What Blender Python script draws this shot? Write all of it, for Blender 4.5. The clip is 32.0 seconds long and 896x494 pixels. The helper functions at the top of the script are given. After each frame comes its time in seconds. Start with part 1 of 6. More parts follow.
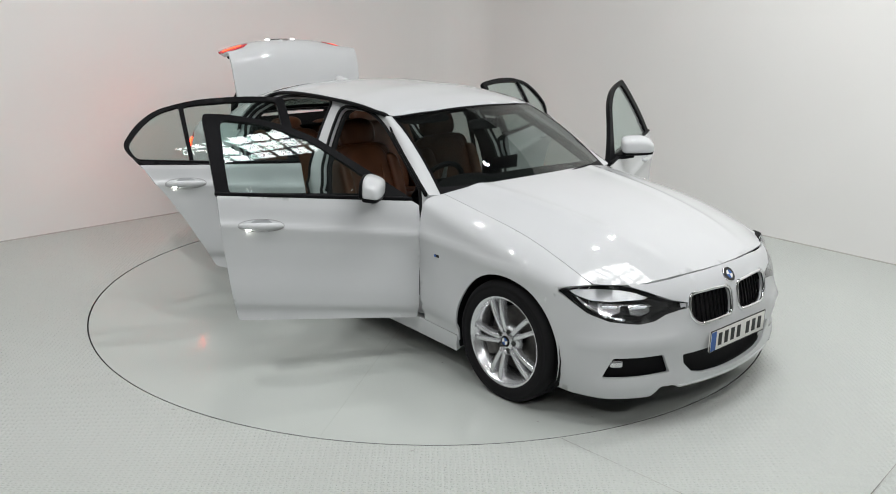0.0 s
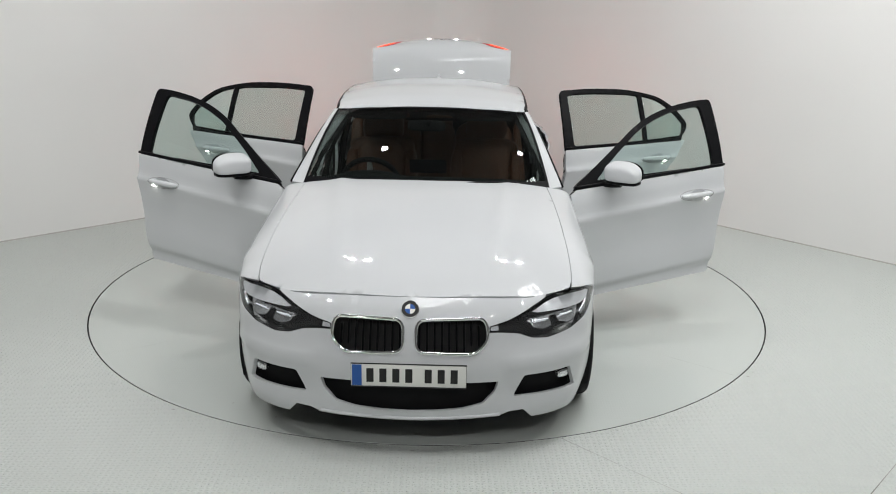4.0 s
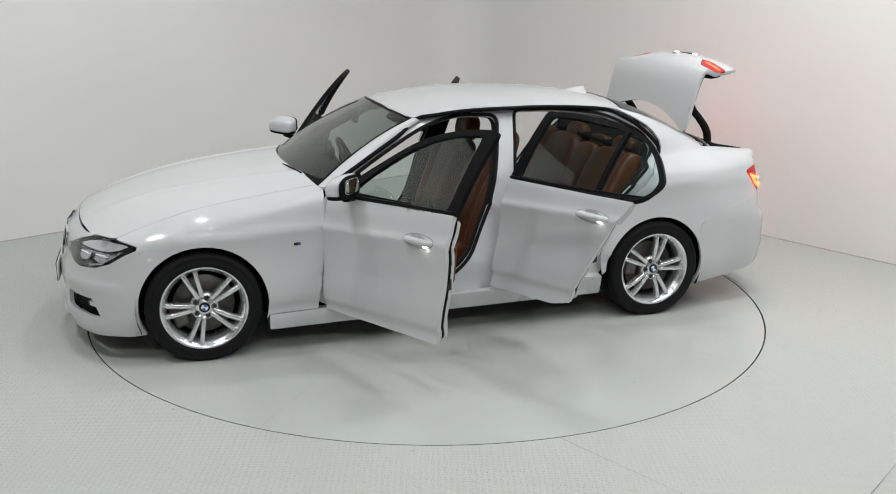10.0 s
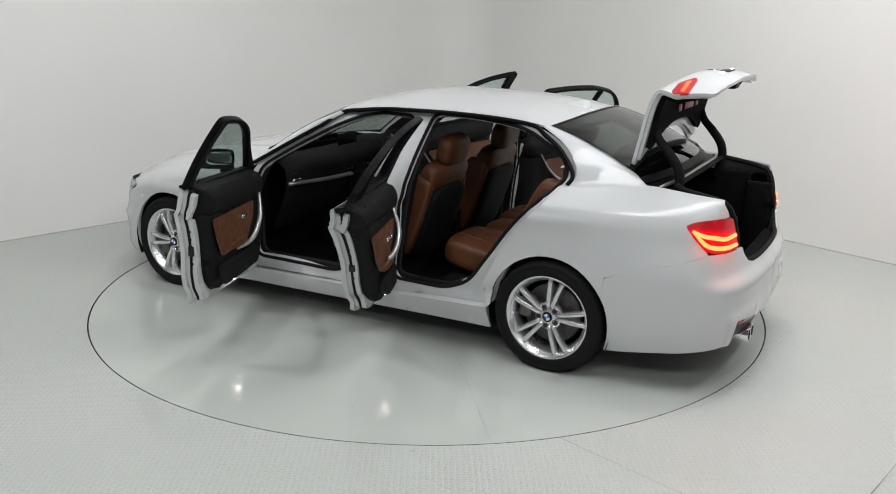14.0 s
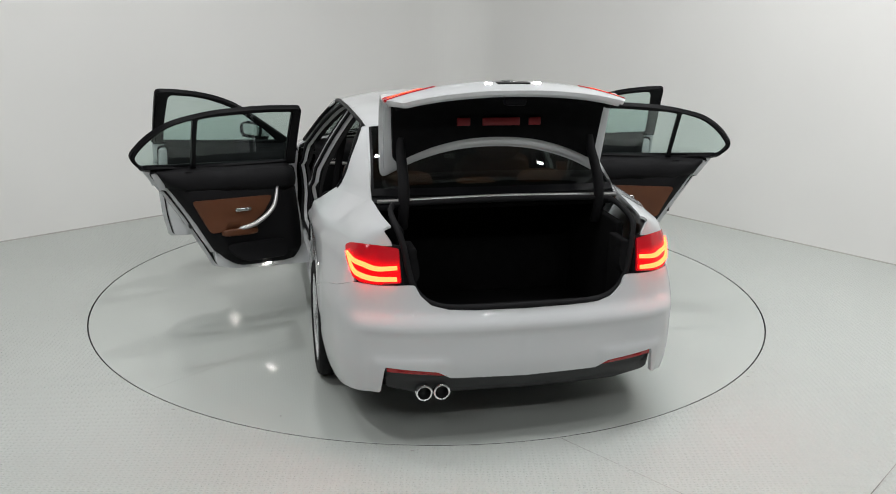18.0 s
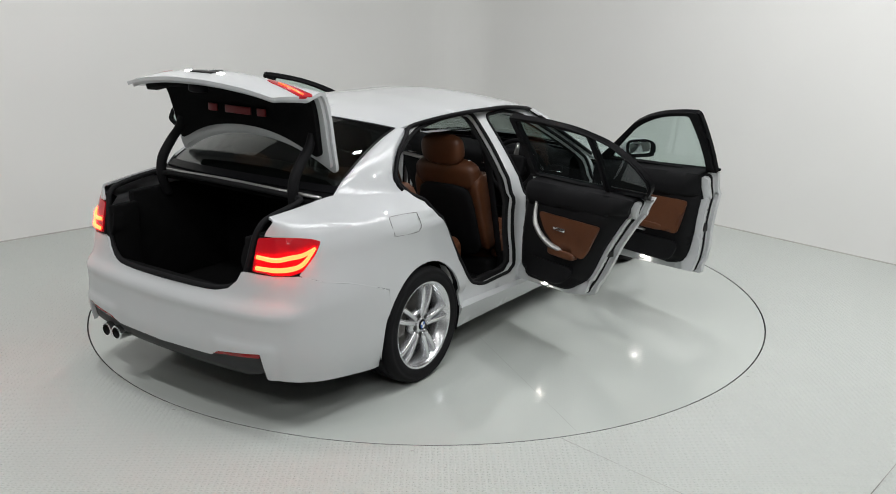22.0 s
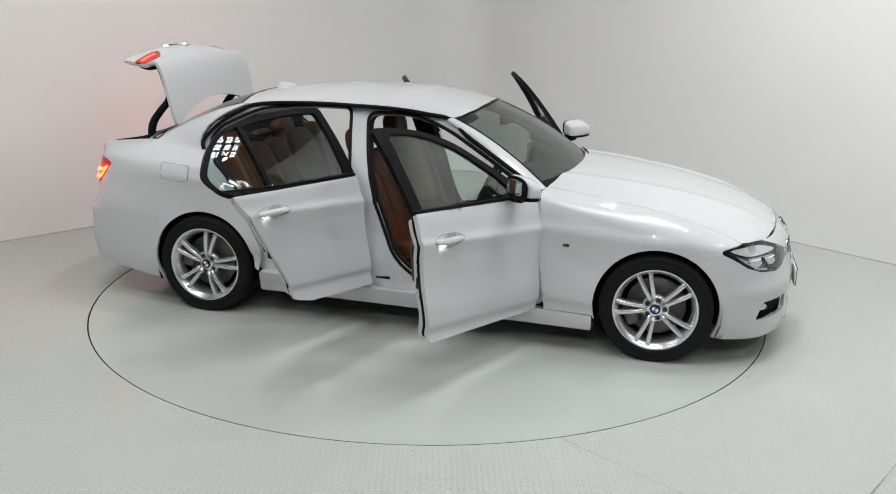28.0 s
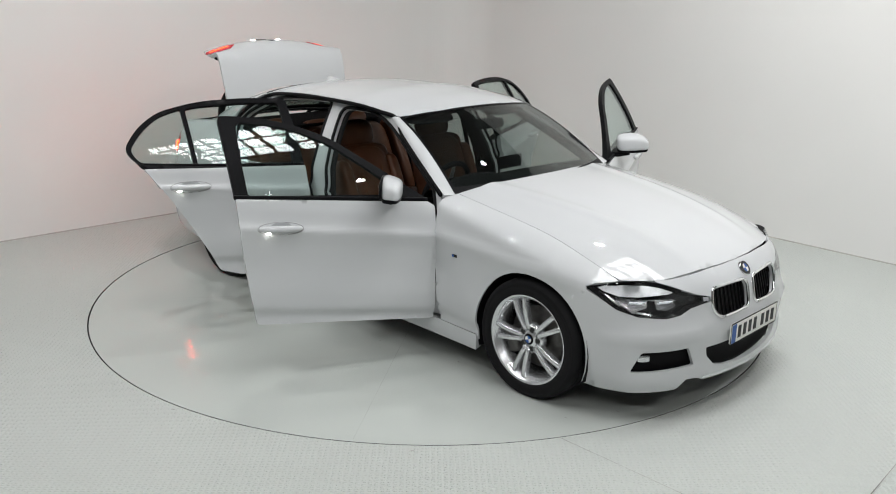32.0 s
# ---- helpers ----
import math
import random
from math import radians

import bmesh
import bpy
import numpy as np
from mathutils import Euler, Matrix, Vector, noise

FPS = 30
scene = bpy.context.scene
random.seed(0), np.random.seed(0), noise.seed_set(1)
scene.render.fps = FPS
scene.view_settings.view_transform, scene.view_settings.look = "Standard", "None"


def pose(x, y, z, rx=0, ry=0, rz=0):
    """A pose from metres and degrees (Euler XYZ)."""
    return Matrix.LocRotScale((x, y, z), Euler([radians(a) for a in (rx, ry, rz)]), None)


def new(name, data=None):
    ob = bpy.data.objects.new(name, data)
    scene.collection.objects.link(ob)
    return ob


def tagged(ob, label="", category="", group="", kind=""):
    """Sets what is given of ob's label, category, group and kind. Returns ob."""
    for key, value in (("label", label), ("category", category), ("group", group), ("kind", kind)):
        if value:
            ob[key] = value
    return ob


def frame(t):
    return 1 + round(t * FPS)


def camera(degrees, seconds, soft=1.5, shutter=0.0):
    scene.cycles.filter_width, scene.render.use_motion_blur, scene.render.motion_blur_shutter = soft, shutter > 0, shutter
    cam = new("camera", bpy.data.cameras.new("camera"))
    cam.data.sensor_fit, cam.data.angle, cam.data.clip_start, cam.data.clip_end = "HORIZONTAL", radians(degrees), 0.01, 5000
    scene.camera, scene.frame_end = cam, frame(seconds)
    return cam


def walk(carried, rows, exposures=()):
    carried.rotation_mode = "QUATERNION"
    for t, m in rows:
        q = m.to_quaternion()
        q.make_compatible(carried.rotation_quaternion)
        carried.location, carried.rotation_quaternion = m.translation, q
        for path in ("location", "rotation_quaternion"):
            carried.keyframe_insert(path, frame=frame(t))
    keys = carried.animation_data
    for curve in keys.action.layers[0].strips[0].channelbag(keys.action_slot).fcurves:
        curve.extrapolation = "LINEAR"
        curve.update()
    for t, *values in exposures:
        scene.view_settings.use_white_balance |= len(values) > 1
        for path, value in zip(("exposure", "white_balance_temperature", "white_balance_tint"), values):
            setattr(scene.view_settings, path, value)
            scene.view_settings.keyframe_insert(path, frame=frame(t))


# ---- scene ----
# One fixed camera on a tripod at the edge of the booth.
EYE = (0.0, -5.917, 2.011)
cam = camera(53.59, 32.0, soft=1.0)
STAND = pose(*EYE, 90 - 16.046, 0, -1.2036) @ pose(0, 0, 0, 0, 0, 1.009)
walk(cam, [(0.0, STAND), (32.0, STAND)], [(0.0, 0.0, 6500, 10), (32.0, 0.0, 6500, 10)])

# Heading of the car on its turntable, degrees: start, steady turn, stop.
TURN_ROWS = [
    (0, -49.11), (0.5, -52.27), (1, -57.71), (1.5, -63.37), (2, -69.15), (2.5, -74.95), (3, -80.81), (3.5, -86.56),
    (5.5, -109.94), (6, -115.75), (6.5, -121.61), (7, -127.52), (7.5, -133.44), (8, -139.34), (8.5, -145.27), (9, -151.18),
    (9.5, -157.07), (10, -163.05), (10.5, -169.04), (11, -174.97), (11.5, -180.90), (12, -186.76), (12.5, -192.51), (13, -198.27),
    (13.5, -204.35), (15.5, -228.59), (16, -234.90), (16.5, -240.82), (17, -246.72), (17.5, -252.64), (18, -258.57), (18.5, -264.46),
    (19, -270.32), (19.5, -276.16), (20, -281.99), (20.5, -287.78), (21, -293.60), (21.5, -299.44), (22, -305.29), (22.5, -311.15),
    (23, -317.02), (23.5, -322.86), (24, -328.61), (24.5, -334.36), (25, -340.08), (25.5, -345.86), (27.5, -369.72), (28, -375.88),
    (28.5, -381.82), (29, -387.88), (29.5, -393.28), (30, -398.99), (30.5, -402.55), (31, -404.62), (31.5, -405.01), (32, -405.01),

]

# ---- world and light ----
world = bpy.data.worlds.new("world")
world.use_nodes = True
scene.world = world
world.node_tree.nodes["Background"].inputs[0].default_value = (0.8, 0.85, 0.9, 1)
world.node_tree.nodes["Background"].inputs[1].default_value = 0.03
PANEL_GLOW = 11.2
SPOT_GLOW = 600.0
CEILING = 4.3
# ceiling floodlights: place, the way that each is tilted, and by how much
TO_LEFT, TO_RIGHT, TO_BACK = (-0.678, 0.735), (0.750, 0.660), (0.0, 1.0)
FLOODS = ((-2.1, -3.3, TO_LEFT, 20), (-2.7, -2.7, TO_LEFT, 20), (-1.9, -1.3, TO_LEFT, 20), (-0.9, 0.3, TO_LEFT, 20),
          (2.4, -3.3, TO_RIGHT, 20), (3.2, -2.2, TO_RIGHT, 20), (2.6, -0.9, TO_RIGHT, 20), (1.7, 0.4, TO_RIGHT, 20),
          # three unseen lamps behind the camera, added to brighten the car's near side
          (-2.0, -6.3, TO_BACK, 48), (2.2, -6.3, TO_BACK, 48), (0.1, -6.7, TO_BACK, 48))


# ---- materials ----
def material(name, color, rough=0.5, metal=0.0, coat=0.0, bump=0.0, bump_scale=60.0, vary=0.0, vary_scale=3.0,
             rough_vary=0.0, ior=1.45):
    """A principled material with colour variation at two scales, roughness variation and fine relief."""
    m = bpy.data.materials.new(name)
    m.use_nodes = True
    nt = m.node_tree
    b = nt.nodes["Principled BSDF"]
    b.inputs["Base Color"].default_value = (*color, 1)
    b.inputs["Roughness"].default_value = rough
    b.inputs["Metallic"].default_value = metal
    b.inputs["IOR"].default_value = ior
    b.inputs["Coat Weight"].default_value = coat
    b.inputs["Coat Roughness"].default_value = 0.03
    b.inputs["Coat IOR"].default_value = 1.5
    co = nt.nodes.new("ShaderNodeTexCoord")
    if vary > 0:
        big = nt.nodes.new("ShaderNodeTexNoise")
        big.inputs["Scale"].default_value = vary_scale
        big.inputs["Detail"].default_value = 2
        nt.links.new(co.outputs["Object"], big.inputs["Vector"])
        ramp = nt.nodes.new("ShaderNodeMapRange")
        ramp.inputs["From Min"].default_value, ramp.inputs["From Max"].default_value = 0.3, 0.7
        ramp.inputs["To Min"].default_value, ramp.inputs["To Max"].default_value = 1 - vary, 1 + vary * 0.5
        nt.links.new(big.outputs["Fac"], ramp.inputs["Value"])
        mul = nt.nodes.new("ShaderNodeMix")
        mul.data_type, mul.blend_type = "RGBA", "MULTIPLY"
        mul.inputs[0].default_value = 1
        mul.inputs[6].default_value = (*color, 1)
        nt.links.new(ramp.outputs[0], mul.inputs[7])
        nt.links.new(mul.outputs[2], b.inputs["Base Color"])
    if rough_vary > 0:
        n = nt.nodes.new("ShaderNodeTexNoise")
        n.inputs["Scale"].default_value = vary_scale * 2.3
        n.inputs["Detail"].default_value = 1
        nt.links.new(co.outputs["Object"], n.inputs["Vector"])
        r = nt.nodes.new("ShaderNodeMapRange")
        r.inputs["From Min"].default_value, r.inputs["From Max"].default_value = 0.3, 0.7
        r.inputs["To Min"].default_value = max(0.02, rough - rough_vary)
        r.inputs["To Max"].default_value = rough + rough_vary
        nt.links.new(n.outputs["Fac"], r.inputs["Value"])
        nt.links.new(r.outputs[0], b.inputs["Roughness"])
    if bump > 0:
        g = nt.nodes.new("ShaderNodeTexNoise")
        g.inputs["Scale"].default_value = bump_scale
        g.inputs["Detail"].default_value = 3
        nt.links.new(co.outputs["Object"], g.inputs["Vector"])
        bn = nt.nodes.new("ShaderNodeBump")
        bn.inputs["Strength"].default_value = bump
        bn.inputs["Distance"].default_value = 0.002
        nt.links.new(g.outputs["Fac"], bn.inputs["Height"])
        nt.links.new(bn.outputs[0], b.inputs["Normal"])
    return m


def glow(name, color, strength):
    m = bpy.data.materials.new(name)
    m.use_nodes = True
    b = m.node_tree.nodes["Principled BSDF"]
    b.inputs["Base Color"].default_value = (*color, 1)
    b.inputs["Roughness"].default_value = 0.25
    b.inputs["Emission Color"].default_value = (*color, 1)
    b.inputs["Emission Strength"].default_value = strength
    return m


def glass(name, tint, rough=0.0):
    """Thin tinted pane: see-through tint with a mirror-like Fresnel gloss on top."""
    m = bpy.data.materials.new(name)
    m.use_nodes = True
    nt = m.node_tree
    nt.nodes.remove(nt.nodes["Principled BSDF"])
    tr = nt.nodes.new("ShaderNodeBsdfTransparent")
    tr.inputs[0].default_value = (*tint, 1)
    gl = nt.nodes.new("ShaderNodeBsdfGlossy")
    gl.inputs["Roughness"].default_value = rough
    fr = nt.nodes.new("ShaderNodeLayerWeight")
    fr.inputs["Blend"].default_value = 0.5
    pw = nt.nodes.new("ShaderNodeMath")
    pw.operation = "POWER"
    pw.inputs[1].default_value = 4.5
    nt.links.new(fr.outputs["Facing"], pw.inputs[0])
    ml = nt.nodes.new("ShaderNodeMath")
    ml.operation = "MULTIPLY_ADD"
    ml.inputs[1].default_value, ml.inputs[2].default_value = 0.93, 0.06
    nt.links.new(pw.outputs[0], ml.inputs[0])
    mx = nt.nodes.new("ShaderNodeMixShader")
    nt.links.new(ml.outputs[0], mx.inputs[0])
    nt.links.new(tr.outputs[0], mx.inputs[1])
    nt.links.new(gl.outputs[0], mx.inputs[2])
    nt.links.new(mx.outputs[0], nt.nodes["Material Output"].inputs["Surface"])
    return m


def tread_plate(name, color, rough, strength, rough_vary):
    """Grey-white painted tread plate: rows of short crossed bars in relief, stains and worn gloss."""
    m = material(name, color, rough, vary=0.03, vary_scale=0.5, rough_vary=rough_vary, ior=1.42 if rough < 0.2 else 1.26)
    nt = m.node_tree
    co = nt.nodes.new("ShaderNodeTexCoord")
    heights = []
    for turn, shift in ((45, (0.0, 0.0, 0.0)), (-45, (0.5, 0.5, 0.0))):
        mp = nt.nodes.new("ShaderNodeMapping")
        mp.inputs["Rotation"].default_value = (0, 0, radians(turn))
        mp.inputs["Scale"].default_value = (1 / 0.038, 1 / 0.020, 1)
        mp.inputs["Location"].default_value = shift
        nt.links.new(co.outputs["Object"], mp.inputs["Vector"])
        fr = nt.nodes.new("ShaderNodeVectorMath")
        fr.operation = "FRACTION"
        nt.links.new(mp.outputs[0], fr.inputs[0])
        sub = nt.nodes.new("ShaderNodeVectorMath")
        sub.operation = "SUBTRACT"
        sub.inputs[1].default_value = (0.5, 0.5, 0.0)
        nt.links.new(fr.outputs[0], sub.inputs[0])
        sc = nt.nodes.new("ShaderNodeVectorMath")
        sc.operation = "MULTIPLY"
        sc.inputs[1].default_value = (2.6, 5.0, 0.0)
        nt.links.new(sub.outputs[0], sc.inputs[0])
        ln = nt.nodes.new("ShaderNodeVectorMath")
        ln.operation = "LENGTH"
        nt.links.new(sc.outputs[0], ln.inputs[0])
        r = nt.nodes.new("ShaderNodeMapRange")
        r.inputs["From Min"].default_value, r.inputs["From Max"].default_value = 0.6, 1.0
        r.inputs["To Min"].default_value, r.inputs["To Max"].default_value = 1, 0
        nt.links.new(ln.outputs["Value"], r.inputs["Value"])
        heights.append(r)
    mx = nt.nodes.new("ShaderNodeMath")
    mx.operation = "MAXIMUM"
    nt.links.new(heights[0].outputs[0], mx.inputs[0])
    nt.links.new(heights[1].outputs[0], mx.inputs[1])
    bn = nt.nodes.new("ShaderNodeBump")
    bn.inputs["Strength"].default_value = strength
    bn.inputs["Distance"].default_value = 0.004
    nt.links.new(mx.outputs[0], bn.inputs["Height"])
    nt.links.new(bn.outputs[0], nt.nodes["Principled BSDF"].inputs["Normal"])
    return m


M_WALL = material("white_wall_paint", (0.812, 0.81, 0.795), 0.6, bump=0.08, bump_scale=35, vary=0.03, vary_scale=0.7)
M_GREYWALL = material("grey_wall_paint", (0.22, 0.22, 0.215), 0.7, bump=0.08, bump_scale=35, vary=0.05)
M_PLATE = tread_plate("painted_tread_plate", (0.571, 0.598, 0.572), 0.34, 0.9, 0.02)
M_TABLE = tread_plate("turntable_paint", (0.506, 0.536, 0.510), 0.10, 0.06, 0.02)
M_GAP_SHADE = material("gap_shade_black", (0.02, 0.02, 0.02), 0.8)
M_SEAM = material("seam_dirt", (0.34, 0.34, 0.32), 0.7, vary=0.3, vary_scale=9)
M_FOOT_LINE = material("grimy_foot_line", (0.50, 0.49, 0.46), 0.8, vary=0.15, vary_scale=5)
M_GRID = material("black_ceiling_grid", (0.03, 0.03, 0.03), 0.6)
M_PANEL = glow("ceiling_light_panel", (0.975, 0.985, 0.99), PANEL_GLOW)
M_CEIL = material("ceiling_paint", (0.13, 0.13, 0.13), 0.8, vary=0.05)
M_SPOT = glow("floodlight_lens", (0.985, 0.985, 0.975), SPOT_GLOW)


# ---- mesh helpers ----
def mesh_of(name, verts, faces, mat, smooth=False):
    me = bpy.data.meshes.new(name)
    me.from_pydata([tuple(map(float, v)) for v in verts], [], [tuple(map(int, f)) for f in faces])
    me.materials.append(mat)
    if smooth:
        me.shade_smooth()
    me.update()
    return me


def box_bm(bm, x0, x1, y0, y1, z0, z1, bevel=0.0):
    r = bmesh.ops.create_cube(bm, size=1.0)
    vs = r["verts"]
    bmesh.ops.scale(bm, vec=(x1 - x0, y1 - y0, z1 - z0), verts=vs)
    bmesh.ops.translate(bm, vec=((x0 + x1) / 2, (y0 + y1) / 2, (z0 + z1) / 2), verts=vs)
    if bevel > 0:
        es = list({e for v in vs for e in v.link_edges})
        bmesh.ops.bevel(bm, geom=es, offset=bevel, segments=2, affect="EDGES", profile=0.5)
    return bm


def from_bm(name, bm, mat, smooth=False):
    me = bpy.data.meshes.new(name)
    bm.normal_update()
    bm.to_mesh(me)
    bm.free()
    me.materials.append(mat)
    if smooth:
        me.shade_smooth()
    return me


# ---- the booth ----
TABLE_R = 2.2335


def booth():
    # floor sheet with a round hole for the turntable
    n = 128
    ring = [(math.cos(2 * math.pi * i / n), math.sin(2 * math.pi * i / n)) for i in range(n)]
    verts, faces = [], []
    for k, rad in enumerate((TABLE_R + 0.008, 3.0, 5.0, 9.0)):
        verts += [(rad * c, rad * s, 0.0) for c, s in ring]
    for k in range(3):
        for i in range(n):
            j = (i + 1) % n
            faces.append((k * n + i, (k + 1) * n + i, (k + 1) * n + j, k * n + j))
    tagged(new("floor", mesh_of("floor", verts, faces, M_PLATE)),
           "pale grey painted tread-plate floor round the turntable", "floor", kind="structure")
    # gap wall and pit under the gap, near-black to put the gap's shade into colour
    verts = [((TABLE_R + 0.008) * c, (TABLE_R + 0.008) * s, z) for z in (0.0, -0.06) for c, s in ring]
    verts += [((TABLE_R - 0.3) * c, (TABLE_R - 0.3) * s, -0.06) for c, s in ring]
    faces = [(k * n + i, k * n + (i + 1) % n, (k + 1) * n + (i + 1) % n, (k + 1) * n + i) for k in range(2) for i in range(n)]
    tagged(new("turntable_pit", mesh_of("turntable_pit", verts, faces, M_GAP_SHADE)),
           "dark gap round the turntable's edge", "floor gap", kind="structure")
    # two long walls that meet in a rounded corner, and the walls behind the camera
    a, c, b = Vector((-6.2, -1.45)), Vector((0.30, 4.54)), Vector((5.95, -1.90))
    u, w = (a - c).normalized(), (b - c).normalized()
    rad = 0.55
    half = math.acos(u.dot(w)) / 2
    cut = rad / math.tan(half)
    mid = c + (u + w).normalized() * (rad / math.sin(half))
    p0, p1 = c + u * cut, c + w * cut
    a0, a1 = math.atan2(p0.y - mid.y, p0.x - mid.x), math.atan2(p1.y - mid.y, p1.x - mid.x)
    if a1 > a0:
        a1 -= 2 * math.pi
    arc = [mid + rad * Vector((math.cos(a0 + (a1 - a0) * i / 24), math.sin(a0 + (a1 - a0) * i / 24))) for i in range(25)]

    def wall(name, line, label, mat=M_WALL):
        out = []
        for i, p in enumerate(line):
            q0, q1 = line[max(0, i - 1)], line[min(len(line) - 1, i + 1)]
            t = (q1 - q0).normalized()
            out.append(p + Vector((-t.y, t.x)) * 0.12)
        verts = []
        for p, o in zip(line, out):
            verts += [(p.x, p.y, -0.02), (p.x, p.y, CEILING), (o.x, o.y, CEILING), (o.x, o.y, -0.02)]
        faces = []
        for i in range(len(line) - 1):
            for k in range(4):
                faces.append((i * 4 + k, i * 4 + 4 + k, i * 4 + 4 + (k + 1) % 4, i * 4 + (k + 1) % 4))
        faces += [(0, 1, 2, 3), tuple(len(verts) - 4 + k for k in (3, 2, 1, 0))]
        me = mesh_of(name, verts, faces, mat)
        bm = bmesh.new()
        bm.from_mesh(me)
        bmesh.ops.recalc_face_normals(bm, faces=bm.faces)
        bm.to_mesh(me)
        bm.free()
        return tagged(new(name, me), label, "wall", kind="structure")

    wall("wall_back", [a] + arc + [b], "plain white booth walls meeting in a rounded corner")
    # thin raised strip added to draw the brownish line at the wall foot
    line = [a] + arc + [b]
    verts, faces = [], []
    for p in line:
        q = p + (Vector((0, 0.5)) - p).normalized() * 0.012
        verts += [(q.x, q.y, 0.0), (q.x, q.y, 0.005), (p.x, p.y, 0.009)]
    for i in range(len(line) - 1):
        faces += [(3 * i, 3 * i + 3, 3 * i + 4, 3 * i + 1), (3 * i + 1, 3 * i + 4, 3 * i + 5, 3 * i + 2)]
    tagged(new("foot_line", mesh_of("foot_line", verts, faces, M_FOOT_LINE)), "thin grimy line along the wall foot", "sealant", kind="structure")
    # unseen walls added to close the room; their grey tunes the bounced light
    wall("wall_right", [b, Vector((4.6, -7.6))], "unseen grey side wall", M_GREYWALL)
    wall("wall_front", [Vector((4.6, -7.6)), Vector((-4.6, -7.6))], "unseen grey wall behind the camera", M_GREYWALL)
    wall("wall_left", [Vector((-4.6, -7.6)), a], "unseen grey side wall", M_GREYWALL)
    tagged(new("ceiling", mesh_of("ceiling", [(-7, -8, CEILING), (7, -8, CEILING), (7, 6, CEILING), (-7, 6, CEILING)],
                                  [(0, 3, 2, 1)], M_CEIL)), "dark ceiling over the booth", "ceiling", kind="structure")
    # luminous band of light panels with black louvres, parallel to one long wall
    bm = bmesh.new()
    for k in range(4):
        x = -0.42 + 0.84 * k / 3
        box_bm(bm, x - 0.022, x + 0.022, -0.43, 0.43, -0.035, 0.03)
    for k in range(5):
        y = -0.41 + 0.82 * k / 4
        box_bm(bm, -0.42, 0.42, y - 0.022, y + 0.022, -0.034, 0.029)
    louvre = from_bm("louvre", bm, M_GRID)
    tile = mesh_of("diffuser", [(-0.43, -0.425, 0), (0.43, -0.425, 0), (0.43, 0.425, 0), (-0.43, 0.425, 0)], [(0, 3, 2, 1)], M_PANEL)
    for k in range(5):
        d = (k - 2.5) * 0.88
        fix = new("ceiling_light")
        fix.matrix_world = pose(1.42 + 0.66 * d, -1.68 + 0.75 * d, CEILING - 0.06, 0, 0, -41.3)
        tagged(fix, "white light panel behind a black square louvre", "ceiling light", "ceiling light panels")
        for nm, me in (("louvre", louvre), ("diffuser", tile)):
            ob = new(nm, me)
            ob.parent = fix
    # square floodlights on short stems, tilted at the long walls or at the car
    for x, y, aim, tilt in FLOODS:
        fl = new("floodlight")
        fl.matrix_world = pose(x, y, CEILING - 0.20) @ Matrix.Rotation(radians(tilt), 4, Vector((aim[1], -aim[0], 0)))
        tagged(fl, "small square white ceiling floodlight", "ceiling light", "floodlights")
        hs = new("housing", box_at("housing", -0.09, 0.09, -0.09, 0.09, 0.0, 0.095, M_GRID))
        hs.parent = fl
        st = new("stem", box_at("stem", -0.012, 0.012, -0.012, 0.012, 0.0, 0.20, M_GRID))
        st.parent = fl
        st.matrix_local = Matrix.Rotation(radians(-tilt), 4, Vector((aim[1], -aim[0], 0)))
        le = new("lens", mesh_of("lens", [(-0.06, -0.06, -0.004), (0.06, -0.06, -0.004), (0.06, 0.06, -0.004), (-0.06, 0.06, -0.004)], [(0, 3, 2, 1)], M_SPOT))
        le.parent = fl


def box_at(name, x0, x1, y0, y1, z0, z1, mat):
    bm = bmesh.new()
    box_bm(bm, x0, x1, y0, y1, z0, z1)
    return from_bm(name, bm, mat)


booth()


def turntable():
    n = 160
    verts = [(0, 0, 0)]
    for rad, z in ((1.1, 0.0), (TABLE_R - 0.002, 0.0), (TABLE_R, -0.002)):
        verts += [(rad * math.cos(2 * math.pi * i / n), rad * math.sin(2 * math.pi * i / n), z) for i in range(n)]
    faces = [(0, 1 + i, 1 + (i + 1) % n) for i in range(n)]
    for k in range(2):
        for i in range(n):
            j = (i + 1) % n
            faces.append((1 + k * n + i, 1 + (k + 1) * n + i, 1 + (k + 1) * n + j, 1 + k * n + j))
    table = tagged(new("turntable", mesh_of("turntable", verts, faces, M_TABLE)),
                  "round pale grey painted steel turntable set in the floor", "turntable", kind="structure")
    # table edge in the same near-black, so the gap's shade shows all round
    rim = [(TABLE_R * math.cos(2 * math.pi * i / n), TABLE_R * math.sin(2 * math.pi * i / n), z) for z in (-0.002, -0.05) for i in range(n)]
    edge = new("table_edge", mesh_of("table_edge", rim, [(i, n + i, n + (i + 1) % n, (i + 1) % n) for i in range(n)], M_GAP_SHADE))
    edge.parent = table
    return table


TABLE = turntable()


